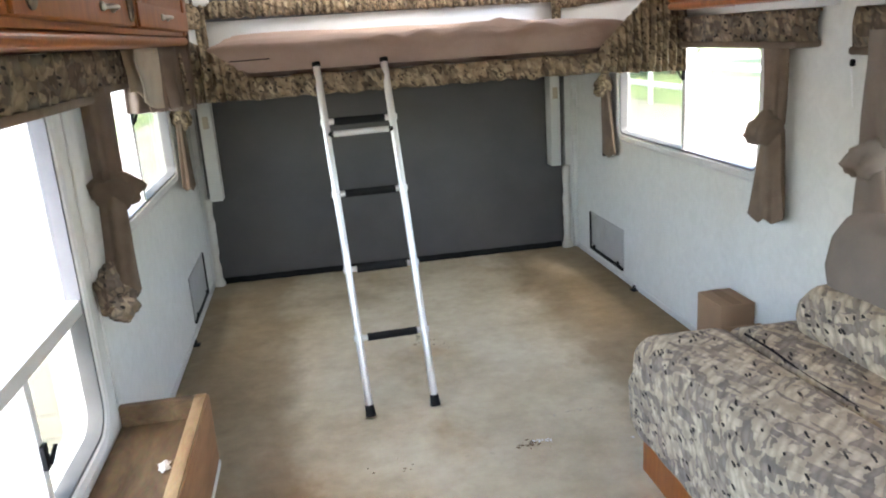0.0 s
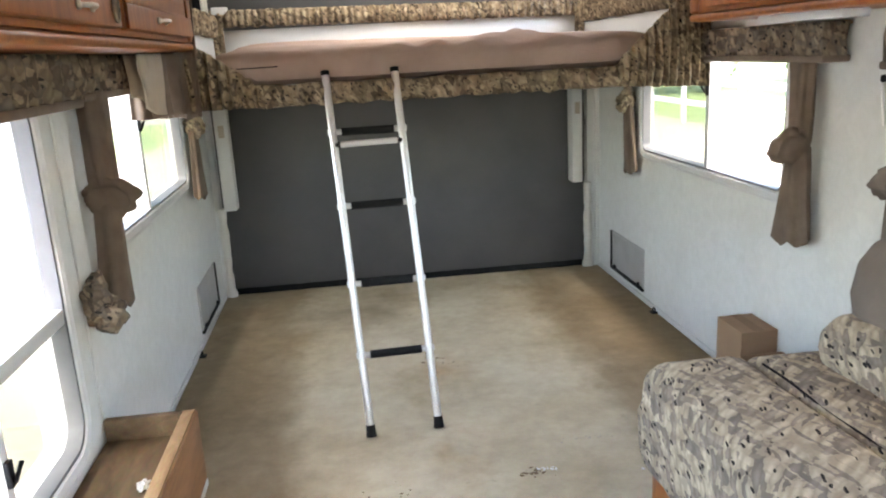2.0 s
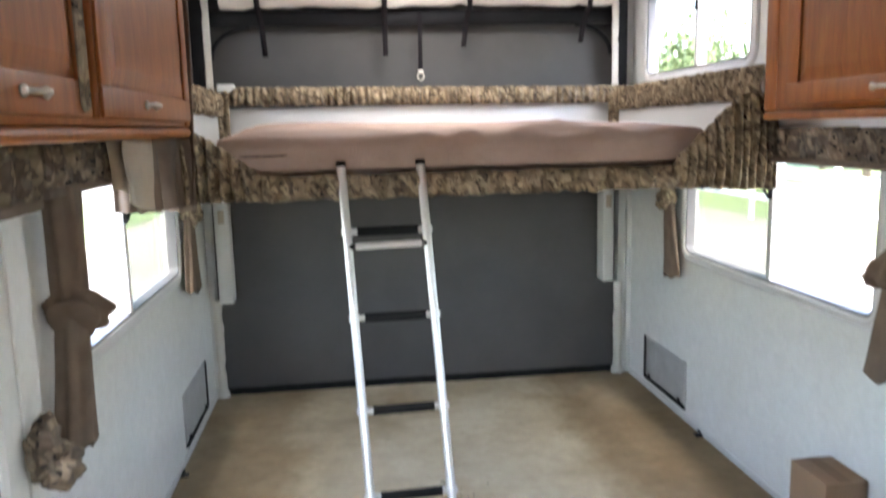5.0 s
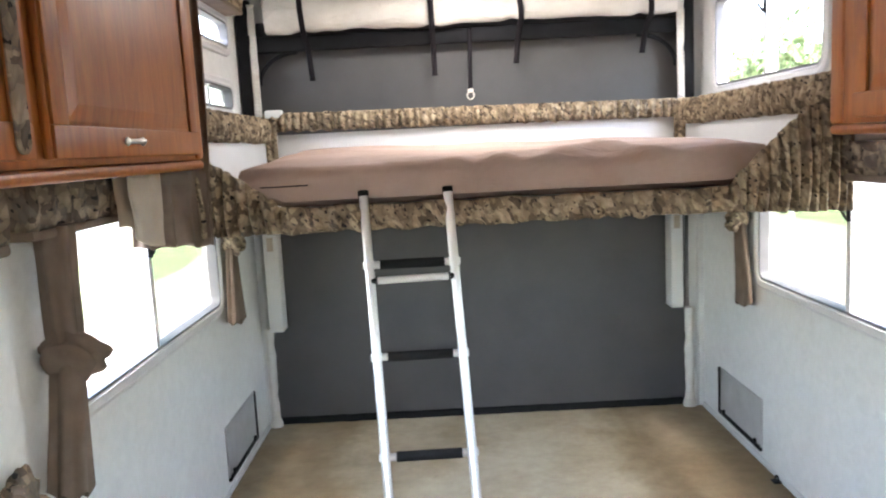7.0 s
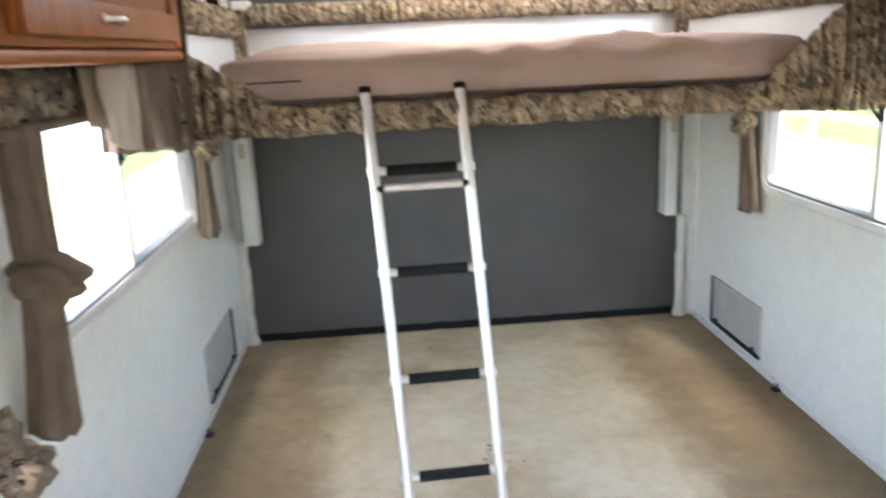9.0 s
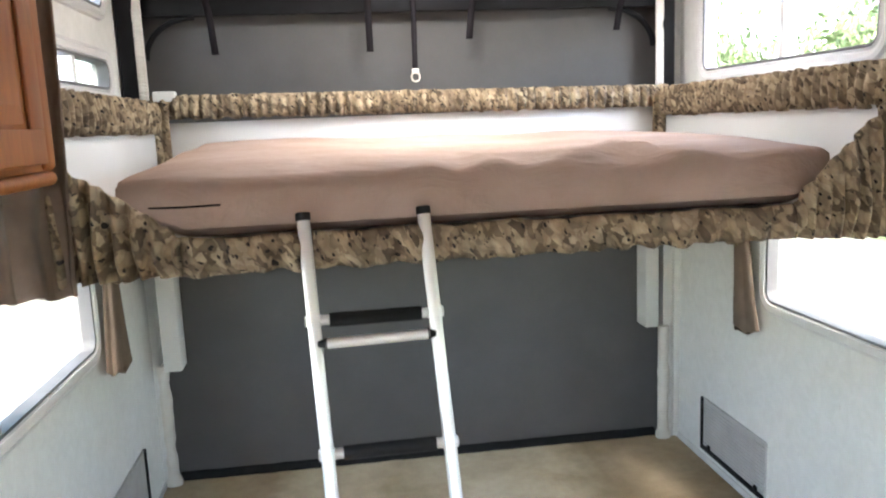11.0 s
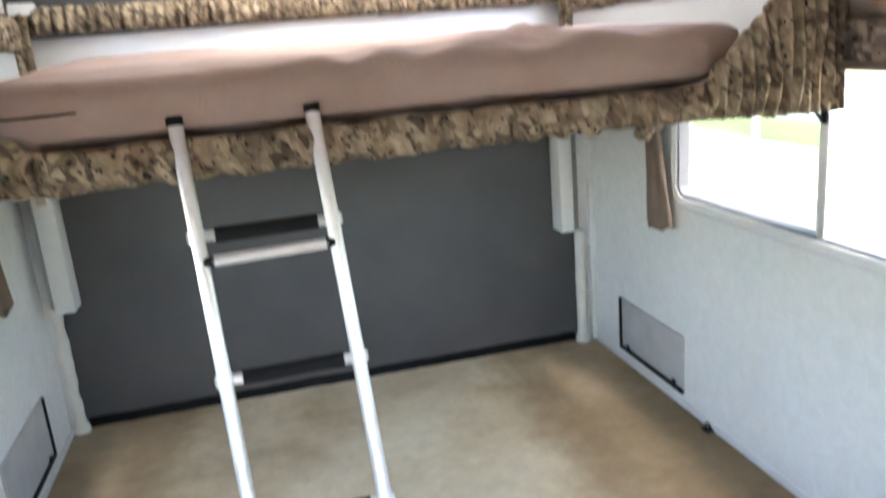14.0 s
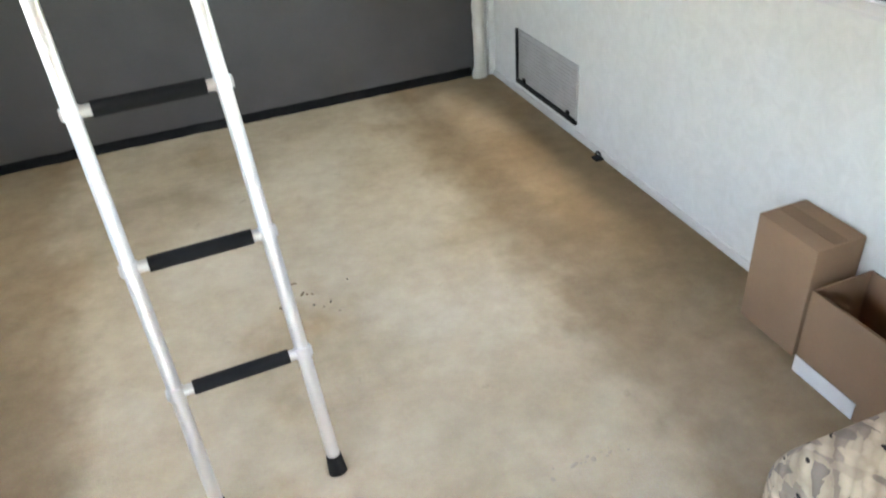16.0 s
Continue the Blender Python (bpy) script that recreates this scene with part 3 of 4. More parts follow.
# lift posts, header bar, rolled screen and straps
for s, x0, x1 in ((-1, -1.157, -1.087), (1, 1.098, 1.155)):
    post = thing("lift_post", ((x0 + x1) / 2, 4.09, 1.655), "black steel bed lift post against the end wall", "post", "bed lift posts")
    part("column", boxes((x0, x1, 4.068, 4.128, 1.655, ZC - 0.03), bev=0.005), M_STEEL, post)
    xe = x1 + 0.012 if s < 0 else x0 - 0.012
    part("pale_edge", sheet(lambda u, v, xe=xe: (xe - 0.018 + 0.036 * u, 4.07 + 0.006 * nz(v * 8, u * 2, 1), 1.66 + 0.57 * v), 4, 24), M_SCREEN, post, "white canvas edge strip", solid=0.005)
bar = thing("header_bar", (0, 4.1, 1.97), "black steel bar across the top of the ramp door", "bar")
part("beam", boxes((-1.086, 1.097, 4.11, 4.15, 1.997, 2.075), bev=0.006), M_STEEL, bar)
for s, xe in ((-1, -1.065), (1, 1.078)):
    part("corner_brace", tube([(xe - s * (0.20 - 0.20 * math.sin(a)), 4.125, 1.83 + 0.165 * math.cos(a)) for a in (math.pi / 2 * k / 10 for k in range(11))], 0.012, 8), M_STEEL, bar, "curved black brace")

screen = thing("rolled_screen", (0.02, 4.04, 2.05), "rolled-up off-white canvas privacy screen tied with straps", "screen")


def roll_mesh():
    rings = []
    for i in range(140):
        u = i / 139
        x = -1.0 + 2.06 * u
        sag = 0.012 * nz(u * 7, 0, 1)
        pinch = sum(math.exp(-((x - t) / 0.03) ** 2) for t in (-0.82, -0.17, 0.235, 0.88))
        ring = []
        for k in range(24):
            a = 2 * math.pi * k / 24
            r = 0.97 + 0.16 * nz(u * 9 + math.cos(a), math.sin(a) * 1.6, 3) + 0.16 * abs(nz(u * 14 + math.sin(a * 2), math.sin(a) * 4, math.cos(a) * 3)) - 0.14 * pinch
            ring.append((x, 4.06 + 0.055 * r * math.cos(a), 2.170 + sag + 0.086 * r * math.sin(a)))
        rings.append(ring)
    return loft(rings)


part("roll", roll_mesh(), M_SCREEN, screen, angle=80)
part("heading", sheet(lambda u, v: (-1.02 + 2.1 * u, 4.085 + 0.006 * nz(u * 20, v, 2), ZC - 0.002 - 0.07 * v), 80, 4), M_LINING, screen, "cream heading tape along the ceiling", solid=0.004)
for x, xb, zb in ((-0.82, -0.785, 1.84), (-0.17, -0.165, 1.835), (0.235, 0.25, 1.875), (0.88, 0.89, 1.895)):
    st = thing("tie_strap", (x, 4.0, zb), "black webbing strap tying up the screen", "strap", "screen straps")
    path = [(0.0, 4.07, 2.262), (0.0, 4.02, 2.24), (0.15, 3.985, 2.19), (0.30, 3.98, 2.14), (0.4, 3.99, 2.08), (0.5, 4.03, 2.045), (0.7, 4.06, 1.99), (1.0, 4.07, zb)]

    def strap(u, v, x=x, xb=xb, path=path):
        k = min(len(path) - 2, int(v * (len(path) - 1)))
        f = v * (len(path) - 1) - k
        p = [path[k][j] * (1 - f) + path[k + 1][j] * f for j in range(3)]
        bow = 0.035 * math.sin(v * math.pi) if x > 0 else 0.0
        return (x + (xb - x) * p[0] + bow + (u - 0.5) * 0.028, p[1], p[2])
    part("webbing", sheet(strap, 2, 36), M_WEB, st, solid=0.003)
pull = thing("pull_strap", (0.01, 4.0, 1.71), "black pull strap with a metal end clip", "strap")
part("webbing", sheet(lambda u, v: (0.02 - 0.012 * v + (u - 0.5) * 0.022, 4.06 - 0.08 * v, 2.06 - 0.31 * v), 2, 16), M_WEB, pull, solid=0.003)
clip = bmesh.new()
box(clip, -0.006, 0.022, 3.972, 3.980, 1.735, 1.755, bev=0.003)
part("clip", clip, M_PEWTER, pull, "bright metal clip")
part("ring", tube([(0.008 + 0.017 * math.cos(a), 3.975, 1.722 + 0.019 * math.sin(a)) for a in (2 * math.pi * k / 16 for k in range(17))], 0.004, 6), M_PEWTER, pull)
cap = thing("junction_box", (-0.99, 4.03, 1.66), "small white plastic box on the bunk ledge", "box")
part("case", boxes((-1.03, -0.945, 4.0, 4.05, 1.66, 1.70), bev=0.006), M_BOARD, cap)

# ---- ceiling fittings ----
lamp = thing("ceiling_light", (0.03, 3.44, ZC), "square flush ceiling light with a lit white diffuser", "ceiling light")
part("frame", boxes((-0.145, 0.205, 3.265, 3.62, ZC - 0.007, ZC), bev=0.003), M_TRIM, lamp)
part("diffuser", boxes((-0.13, 0.19, 3.28, 3.605, ZC - 0.012, ZC - 0.0072), bev=0.002), M_GLOW, lamp, "glowing white diffuser")
det = thing("ceiling_vent", (-0.31, 3.47, ZC), "small flat cream vent plate on the ceiling", "vent")
part("plate", boxes((-0.38, -0.25, 3.41, 3.53, ZC - 0.01, ZC - 0.001), bev=0.004), M_CEIL, det)
for k in range(4):
    part("slat", boxes((-0.37, -0.26, 3.428 + 0.024 * k, 3.44 + 0.024 * k, ZC - 0.014, ZC - 0.0105), bev=0.001), M_CEIL, det)
det2 = thing("ceiling_vent", (0.0, 2.86, ZC), "round cream ceiling vent cover", "vent")
part("plate", rod(bmesh.new(), (0.0, 2.86, ZC - 0.025), (0.0, 2.86, ZC - 0.001), 0.075, 24, 0.085), M_CEIL, det2)


# ---- curtains and valances ----
def tube_curtain(name, side, y, zt, zb, knot, wt, wk, wb, yb=None, label="", mat_=None, knotmat=None, depth=0.05, pleats=7, kx=0.0):
    """A tied-back curtain: pleated cloth drawn in at a soft knot."""
    s = 1 if side < 0 else -1
    x = (XL if side < 0 else XR) + s * (0.012 + depth)
    yb = y if yb is None else yb
    c = thing(name, (x, y, zb), label, "curtain", "tied-back curtains")
    mat_ = mat_ or M_CURTAIN

    def run(z0, z1, w0, w1, y0, y1, seed, nm):
        rings = []
        for i in range(25):
            v = i / 24
            w = (w0 + (w1 - w0) * v ** 0.8) / 2
            d = depth * (0.55 + 0.35 * w / max(wt, wb))
            ring = []
            for k in range(48):
                a = 2 * math.pi * k / 48
                r = 1 + 0.20 * math.sin(pleats * a + seed) * (0.45 + 0.55 * v if z1 < z0 else 1) + 0.10 * nz(math.cos(a) * 2, math.sin(a) * 2, v * 2 + seed)
                hem = (0.012 * math.sin(pleats * a + seed) + 0.010 * math.cos(a + seed)) * (v > 0.97)
                px = min(d * r * math.sin(a), 0.9 * depth) * s
                ring.append((x + max(px, -depth - 0.004) if s > 0 else x + min(px, depth + 0.004), y0 + (y1 - y0) * v + w * r * math.cos(a), z0 + (z1 - z0) * v + hem))
            rings.append(ring)
        part(nm, loft(rings), mat_, c, angle=75)
    run(zt, knot, wt, wk, y, y, 1.0, "upper_drop")
    run(knot, zb, wk, wb, y, yb, 2.3, "lower_drop")
    bm = bmesh.new()
    bmesh.ops.create_uvsphere(bm, u_segments=28, v_segments=18, radius=1)
    for v in bm.verts:
        p = v.co.copy()
        f = 1 + 0.20 * math.sin(5 * p.y + 4 * p.z) + 0.22 * nz(p.x * 2.2, p.y * 2.2, p.z * 2.2 + y)
        v.co = (x + s * (kx + 0.012) + p.x * (depth + 0.012) * f, y + p.y * (wk * 0.42 + 0.022) * f, knot + (p.z * 0.055 - p.y * 0.02) * f)
    part("knot", bm, knotmat or mat_, c, "knotted tie-back", angle=80)
    return c


tube_curtain("curtain", -1, 1.91, 1.34, 0.70, 1.02, 0.10, 0.05, 0.10, 1.85, "dark taupe curtain tied in a knot beside the window", depth=0.06, pleats=6, kx=0.0)
tube_curtain("curtain", 1, 1.88, 1.36, 0.70, 1.03, 0.14, 0.08, 0.19, 1.90, "dark taupe curtain tied in a knot beside the window", depth=0.045, pleats=6, kx=0.02)
tube_curtain("curtain", -1, 3.50, 1.3, 0.745, 1.10, 0.11, 0.06, 0.21, 3.50, "short leaf-print and taupe curtain tied beside the window", knotmat=M_LEAF, depth=0.035, pleats=5)
tube_curtain("curtain", 1, 3.50, 1.3, 0.72, 1.09, 0.11, 0.07, 0.17, 3.45, "narrow taupe curtain tied at the window edge", knotmat=M_LEAF, depth=0.035, pleats=4)
tube_curtain("curtain", 1, 1.34, 1.36, 0.62, 1.0, 0.12, 0.11, 0.26, 1.30, "taupe curtain tied with a leaf-print band above the sofa", mat_=M_SUEDE, knotmat=M_SUEDE, depth=0.06, pleats=5)


def valance(side, y0, y1, z0, z1, label, lip=True, m=None, at=None):
    s = 1 if side < 0 else -1
    x = (XL if side < 0 else XR) if at is None else at
    w_ob = thing("window_valance", (x, (y0 + y1) / 2, z0), label, "valance", "window valances")
    zb = z0 + 0.022

    def f(u, v):
        # a padded box: face, with the ends returned to the wall
        t = u * (y1 - y0 + 0.16)
        if t < 0.08:
            px, py = 0.01 + t, y0
        elif t > y1 - y0 + 0.08:
            px, py = 0.01 + (y1 - y0 + 0.16 - t), y1
        else:
            px, py = 0.09, y0 + t - 0.08
        puff = 0.006 * math.sin(v * math.pi) + 0.004 * nz(py * 16, v * 2, z0 * 7) + 0.006 * math.sin(py * 85 + 2 * nz(py * 9, 0, 1))
        return (x + s * (px + puff), py, zb + (z1 - zb) * v)
    part("cloth", sheet(f, 200, 6), m or M_LEAFV, w_ob, solid=0.006)
    part("top_board", boxes((min(x + s * 0.002, x + s * 0.088), max(x + s * 0.002, x + s * 0.088), y0 + 0.004, y1 - 0.004, z1 - 0.012, z1 - 0.002), bev=0.002), M_PLY, w_ob)
    if lip:
        part("welt", boxes((min(x + s * 0.004, x + s * 0.1), max(x + s * 0.004, x + s * 0.1), y0 - 0.004, y1 + 0.004, z0, z0 + 0.024), bev=0.008), M_CURTAIN, w_ob, "taupe welt along the lower edge")


valance(-1, 1.775, 3.55, 1.315, 1.452, "padded leaf-print valance over the window")
valance(-1, -0.1, 1.57, 1.31, 1.442, "padded leaf-print valance over the large window", at=XN)
valance(1, 1.72, 3.5, 1.305, 1.43, "padded leaf-print valance over the window")
valance(1, -0.05, 1.46, 1.29, 1.425, "padded leaf-print valance above the sofa")
valance(1, 2.3, 3.87, 2.125, 2.255, "padded leaf-print valance under the ceiling", m=M_LEAF, lip=False)
valance(-1, 2.3, 3.87, 2.145, 2.265, "padded leaf-print valance under the ceiling", m=M_LEAF, lip=True)

# a curtain tucked up over the left window
drape = thing("tucked_drape", (-0.99, 2.4, 1.2), "taupe curtain bunched and tucked up above the window", "curtain")


def drape_fold(name, xa, ya, xb, yb, za, zb, waves, seed, label="", m=None):
    """One fold of cloth hung under the cabinet along a slanting line."""
    n = Vector((yb - ya, xa - xb, 0)).normalized()

    def f(u, v):
        d = (0.004 + 0.014 * v) * math.sin(u * waves * 2 * math.pi + seed) + 0.014 * nz(u * 3, v * 2, seed)
        return (xa + (xb - xa) * u + n.x * d, ya + (yb - ya) * u + n.y * d, 1.446 + (za + (zb - za) * u - 1.446) * v + 0.008 * math.sin(u * waves * 6.28 + seed) * v)
    part(name, sheet(f, 36, 14), m or M_CURTAIN, drape, label, solid=0.004, angle=80)


drape_fold("front_fold", -1.052, 2.17, -0.985, 2.26, 1.300, 1.285, 0.8, 0.6, "pale back of the cloth", M_DRAPE)
drape_fold("turned_hem", -1.01, 2.17, -0.945, 2.24, 1.262, 1.245, 0.6, 2.0, "pale turned-up hem", M_LINING)
drape_fold("middle_fold", -1.005, 2.26, -0.955, 2.345, 1.236, 1.222, 1.0, 3.1)
drape_fold("rear_fold", -0.965, 2.35, -0.885, 2.44, 1.228, 1.212, 1.4, 4.4)
dr2 = thing("hanging_curtain", (-0.98, 2.42, 1.2), "taupe curtain hanging from the ceiling at the cabinet end", "curtain")
part("folds", sheet(lambda u, v: (-1.12 + 0.255 * u + 0.008 * math.sin(v * 4), 2.44 + 0.018 * math.sin(u * 22 + 0.6 * v) + 0.016 * nz(u * 4, v * 2, 2), 2.135 - 0.92 * v), 60, 18), M_CURTAIN, dr2, solid=0.005, angle=80)
dr3 = thing("hanging_curtain", (1.12, 2.62, 1.66), "taupe curtain at the edge of the upper window", "curtain")
part("folds", sheet(lambda u, v: (1.165 + 0.018 * math.sin(u * 19), 2.36 + 0.28 * u - 0.05 * v, 2.13 - 0.46 * v), 40, 10), M_CURTAIN, dr3, solid=0.005, angle=80)


def soft_lump(cx, cy, cz, rx, ry, rz, seed, amp=0.3, freq=2.4):
    bm = bmesh.new()
    bmesh.ops.create_uvsphere(bm, u_segments=30, v_segments=20, radius=1)
    for v in bm.verts:
        p = v.co.copy()
        f = 1 + amp * nz(p.x * freq + seed, p.y * freq, p.z * freq) + 0.12 * math.sin(6 * p.z + 5 * p.y + seed)
        v.co = (cx + p.x * rx * f, cy + p.y * ry * f, cz + p.z * rz * f)
    return bm


tie = thing("tieback", (-1.09, 1.60, 0.70), "crumpled leaf-print curtain tie-back hanging on the wall", "tie-back")
part("band", soft_lump(-1.068, 1.60, 0.785, 0.035, 0.048, 0.070, 1.0, 0.3, 2.4), M_LEAFV, tie, angle=80)
part("bow", soft_lump(-1.045, 1.62, 0.735, 0.045, 0.055, 0.045, 2.0, 0.3, 2.6), M_LEAFV, tie, angle=80)


# ---- overhead cabinets ----
def cab_door(parent, x, s, y0, y1, z0, z1, handle, hinge):
    d = part("door", boxes((min(x, x + s * 0.018), max(x, x + s * 0.018), y0, y1, z0, z1), bev=0.006), M_OAK, parent)
    w = 0.062
    xx = x + s * 0.018
    bm = bmesh.new()
    for a, b, c, e in ((y0 + 0.002, y1 - 0.002, z0 + 0.002, z0 + w), (y0 + 0.002, y1 - 0.002, z1 - w, z1 - 0.002), (y0 + 0.002, y0 + w, z0 + w, z1 - w), (y1 - w, y1 - 0.002, z0 + w, z1 - w)):
        box(bm, min(xx, xx + s * 0.008), max(xx, xx + s * 0.008), a, b, c, e, bev=0.003)
    part("door_frame", bm, M_OAK, d)
    yc, zc, ww, hh = (y0 + y1) / 2, (z0 + z1) / 2, y1 - y0 - 2 * w - 0.016, z1 - z0 - 2 * w - 0.016
    bm = loft([[(xx + s * dd, yc + p, zc + q) for p, q in ((-ww / 2 + i, -hh / 2 + i), (ww / 2 - i, -hh / 2 + i), (ww / 2 - i, hh / 2 - i), (-ww / 2 + i, hh / 2 - i))] for i, dd in ((0, 0.001), (0.03, 0.007), (0.034, 0.008))])
    part("raised_panel", bm, M_OAK, d, angle=15)
    hx = xx + s * 0.008
    bm = tube([(hx + s * (0.002 + 0.020 * math.sin(math.pi * k / 10)), handle - 0.04 + 0.008 * k, z0 + 0.034) for k in range(11)], 0.0055, 8)
    for q in (-0.042, 0.042):
        bmesh.ops.create_uvsphere(bm, u_segments=10, v_segments=8, radius=0.010, matrix=Matrix.Translation((hx + s * 0.004, handle + q, z0 + 0.034)) @ Matrix.Diagonal((0.6, 1.1, 1, 1)))
    part("handle", bm, M_PEWTER, d, "worn pewter arched pull")
    for zz in (z0 + 0.12, z1 - 0.12):
        bm = bmesh.new()
        box(bm, min(x, x + s * 0.006), max(x, x + s * 0.006), hinge - 0.011, hinge + 0.011, zz - 0.035, zz + 0.035, bev=0.002)
        rod(bm, (x + s * 0.008, hinge, zz - 0.035), (x + s * 0.008, hinge, zz + 0.035), 0.005, 8)
        part("hinge", bm, M_BRASS, d, "worn brass hinge")


def cabinet(side, y_end, doors, zb, label):
    s = 1 if side < 0 else -1
    xw, xf = (XL + 0.003, -0.862) if side < 0 else (XR - 0.003, 0.912)
    c = thing("overhead_cabinet", ((xw + xf) / 2, (y_end + doors[-1][0]) / 2, zb), label, "cabinet", "overhead cabinets")
    y_near = doors[-1][0] - 0.06
    part("body", boxes((min(xw, xf), max(xw, xf), y_near, y_end - 0.012, zb + 0.028, ZC - 0.004), bev=0.004), M_OAK, c)
    bm = bmesh.new()
    box(bm, min(xw, xf + s * 0.005), max(xw, xf + s * 0.005), y_near, y_end, zb, zb + 0.027, bev=0.012, seg=3)
    part("bottom_moulding", bm, M_OAK, c)
    bm = bmesh.new()
    box(bm, min(xf - s * 0.03, xf + s * 0.005), max(xf - s * 0.03, xf + s * 0.005), y_end - 0.07, y_end, zb + 0.028, ZC - 0.006, bev=0.012, seg=3)
    part("end_stile", bm, M_OAK, c)
    for y0, y1, hy in doors:
        cab_door(c, xf, s, y0, y1, zb + 0.042, ZC - 0.06, hy, y1 + 0.016)
    return c


oak_left = cabinet(-1, 2.37, [(1.45, 2.27, 1.80), (0.58, 1.385, 1.12), (-0.3, 0.5, 0.2)], 1.448, "honey oak overhead cabinet with raised-panel doors")
for y0, y1 in ((1.318, 1.362), (0.632, 0.676)):
    strip = part("fabric_strip", loft([[(-0.835 + d, (y0 + y1) / 2 + p, 1.85 + q) for p, q in rounded(y1 - y0 - 2 * i, 0.70 - 2 * i, 0.02 - i)] for i, d in ((0, 0), (0, 0.003), (0.004, 0.006))]), M_LEAFV, oak_left, "leaf-print fabric strip")
cabinet(1, 2.215, [(1.23, 2.06, 1.63), (0.36, 1.14, 0.75), (-0.5, 0.27, -0.1)], 1.455, "honey oak overhead cabinet with raised-panel doors")
strip = thing("cabinet_light", (0.98, 1.60, 1.43), "slim white strip light under the oak cabinet", "light")
part("housing", boxes((0.94, 1.02, 1.38, 1.80, 1.432, 1.455), bev=0.005), M_FRAME, strip)

# ---- the ladder ----
ladder = thing("ladder", (-0.22, 2.14, 0), "aluminium bunk ladder with black rubber treads, leaning on the bed", "ladder")
feet = (Vector((-0.347, 2.135, 0.0)), Vector((-0.087, 2.150, 0.0)))
tops = (Vector((-0.410, 2.505, 1.345)), Vector((-0.145, 2.508, 1.352)))


def rail_at(k, z):
    a, b = feet[k], tops[k]
    return a + (b - a) * (z / b.z)


for k in (0, 1):
    part("rail", rod(bmesh.new(), rail_at(k, 0.035), rail_at(k, 1.335), 0.0145, 18), M_ALU, ladder)
    part("foot", rod(bmesh.new(), rail_at(k, 0.002), rail_at(k, 0.045), 0.021, 16, 0.017), M_BLACK, ladder, "black rubber foot")
    part("end_cap", rod(bmesh.new(), rail_at(k, 1.337), rail_at(k, 1.352), 0.0165, 16), M_BLACK, ladder, "black end cap")
for zr in (0.300, 0.562, 0.850, 1.124):
    a, b = rail_at(0, zr), rail_at(1, zr)
    d = (b - a).normalized()
    rung = part("rung", rod(bmesh.new(), a, b, 0.010, 12), M_ALU, ladder)
    part("tread", rod(bmesh.new(), a + d * 0.034, b - d * 0.030, 0.0155, 14), M_BLACK, rung, "black ribbed rubber tread")
    for p, q in ((a, 1), (b, -1)):
        bm = rod(bmesh.new(), p - d * 0.019 * q, p + d * 0.034 * q, 0.0115, 12)
        up = (tops[0] - feet[0]).normalized()
        rod(bm, p - up * 0.012, p + up * 0.012, 0.0180, 14)
        part("bracket", bm, M_ALU, rung, "cast aluminium rung bracket")
a, b = rail_at(0, 1.078) + Vector((0, -0.012, 0)), rail_at(1, 1.082) + Vector((0, -0.012, 0))
d = (b - a).normalized()
spread = part("spreader_bar", rod(bmesh.new(), a + d * 0.02, b - d * 0.018, 0.0115, 12), M_ALU, ladder)
part("end_plug", rod(bmesh.new(), a + d * 0.004, a + d * 0.024, 0.006, 10, 0.013), M_BLACK, spread, "black pointed end plug")
part("end_plug", rod(bmesh.new(), b - d * 0.022, b - d * 0.004, 0.013, 10, 0.006), M_BLACK, spread, "black pointed end plug")

# ---- wall fittings ----
for nm_s, x, y0, y1, z0, z1 in ((-1, XL, 3.31, 3.835, 0.06, 0.305), (1, XR, 3.355, 3.875, 0.055, 0.295)):
    s = 1 if nm_s < 0 else -1
    g = thing("wall_vent", (x, (y0 + y1) / 2, z0), "grey louvred vent in a dark frame low on the wall", "vent", "low wall vents")
    f = 0.018

    def bx(a, b, c, e, d0, d1):
        return (min(x + s * d0, x + s * d1), max(x + s * d0, x + s * d1), a, b, c, e)
    part("backing", boxes(bx(y0 + f, y1 - f, z0 + f, z1 - f, 0.001, 0.003)), M_STEEL, g, smooth=False)
    part("frame", boxes(bx(y0, y1, z0, z0 + f, 0.001, 0.014), bx(y1 - f, y1, z0 + f, z1, 0.001, 0.014), bev=0.003), M_STEEL, g, "dark metal frame")
    part("rim", boxes(bx(y0, y0 + 0.008, z0 + f, z1, 0.001, 0.010), bx(y0 + 0.008, y1 - f, z1 - 0.007, z1, 0.001, 0.010), bev=0.002), M_LOUVRE, g, "pale thin rim")
    n_s = 14
    for k in range(n_s):
        zz = z0 + f + 0.004 + (z1 - z0 - f - 0.012) * k / n_s
        bm = bmesh.new()
        box(bm, *bx(y0 + 0.01, y1 - f - 0.002, zz, zz + 0.0118, 0.004, 0.0075))
        part("slat", bm, M_LOUVRE, g, smooth=False)
    for yy in (y0 + 0.05, y1 - 0.09):
        part("clip", boxes(bx(yy, yy + 0.02, z0 + f, z0 + f + 0.022, 0.008, 0.018), bev=0.003), M_BLACK, g)
for x, y, s in ((XL, 3.15, 1), (XR, 3.165, -1)):
    t = thing("tie_down", (x + s * 0.02, y, 0), "small dark floor tie-down ring by the wall", "tie-down", "floor tie-downs")
    part("base", boxes((min(x + s * 0.002, x + s * 0.04), max(x + s * 0.002, x + s * 0.04), y - 0.02, y + 0.02, 0.0, 0.008), bev=0.003), M_STEEL, t)
    part("ring", tube([(x + s * 0.02, y + 0.016 * math.cos(a), 0.014 + 0.014 * math.sin(a)) for a in (2 * math.pi * k / 14 for k in range(15))], 0.004, 6), M_STEEL, t)
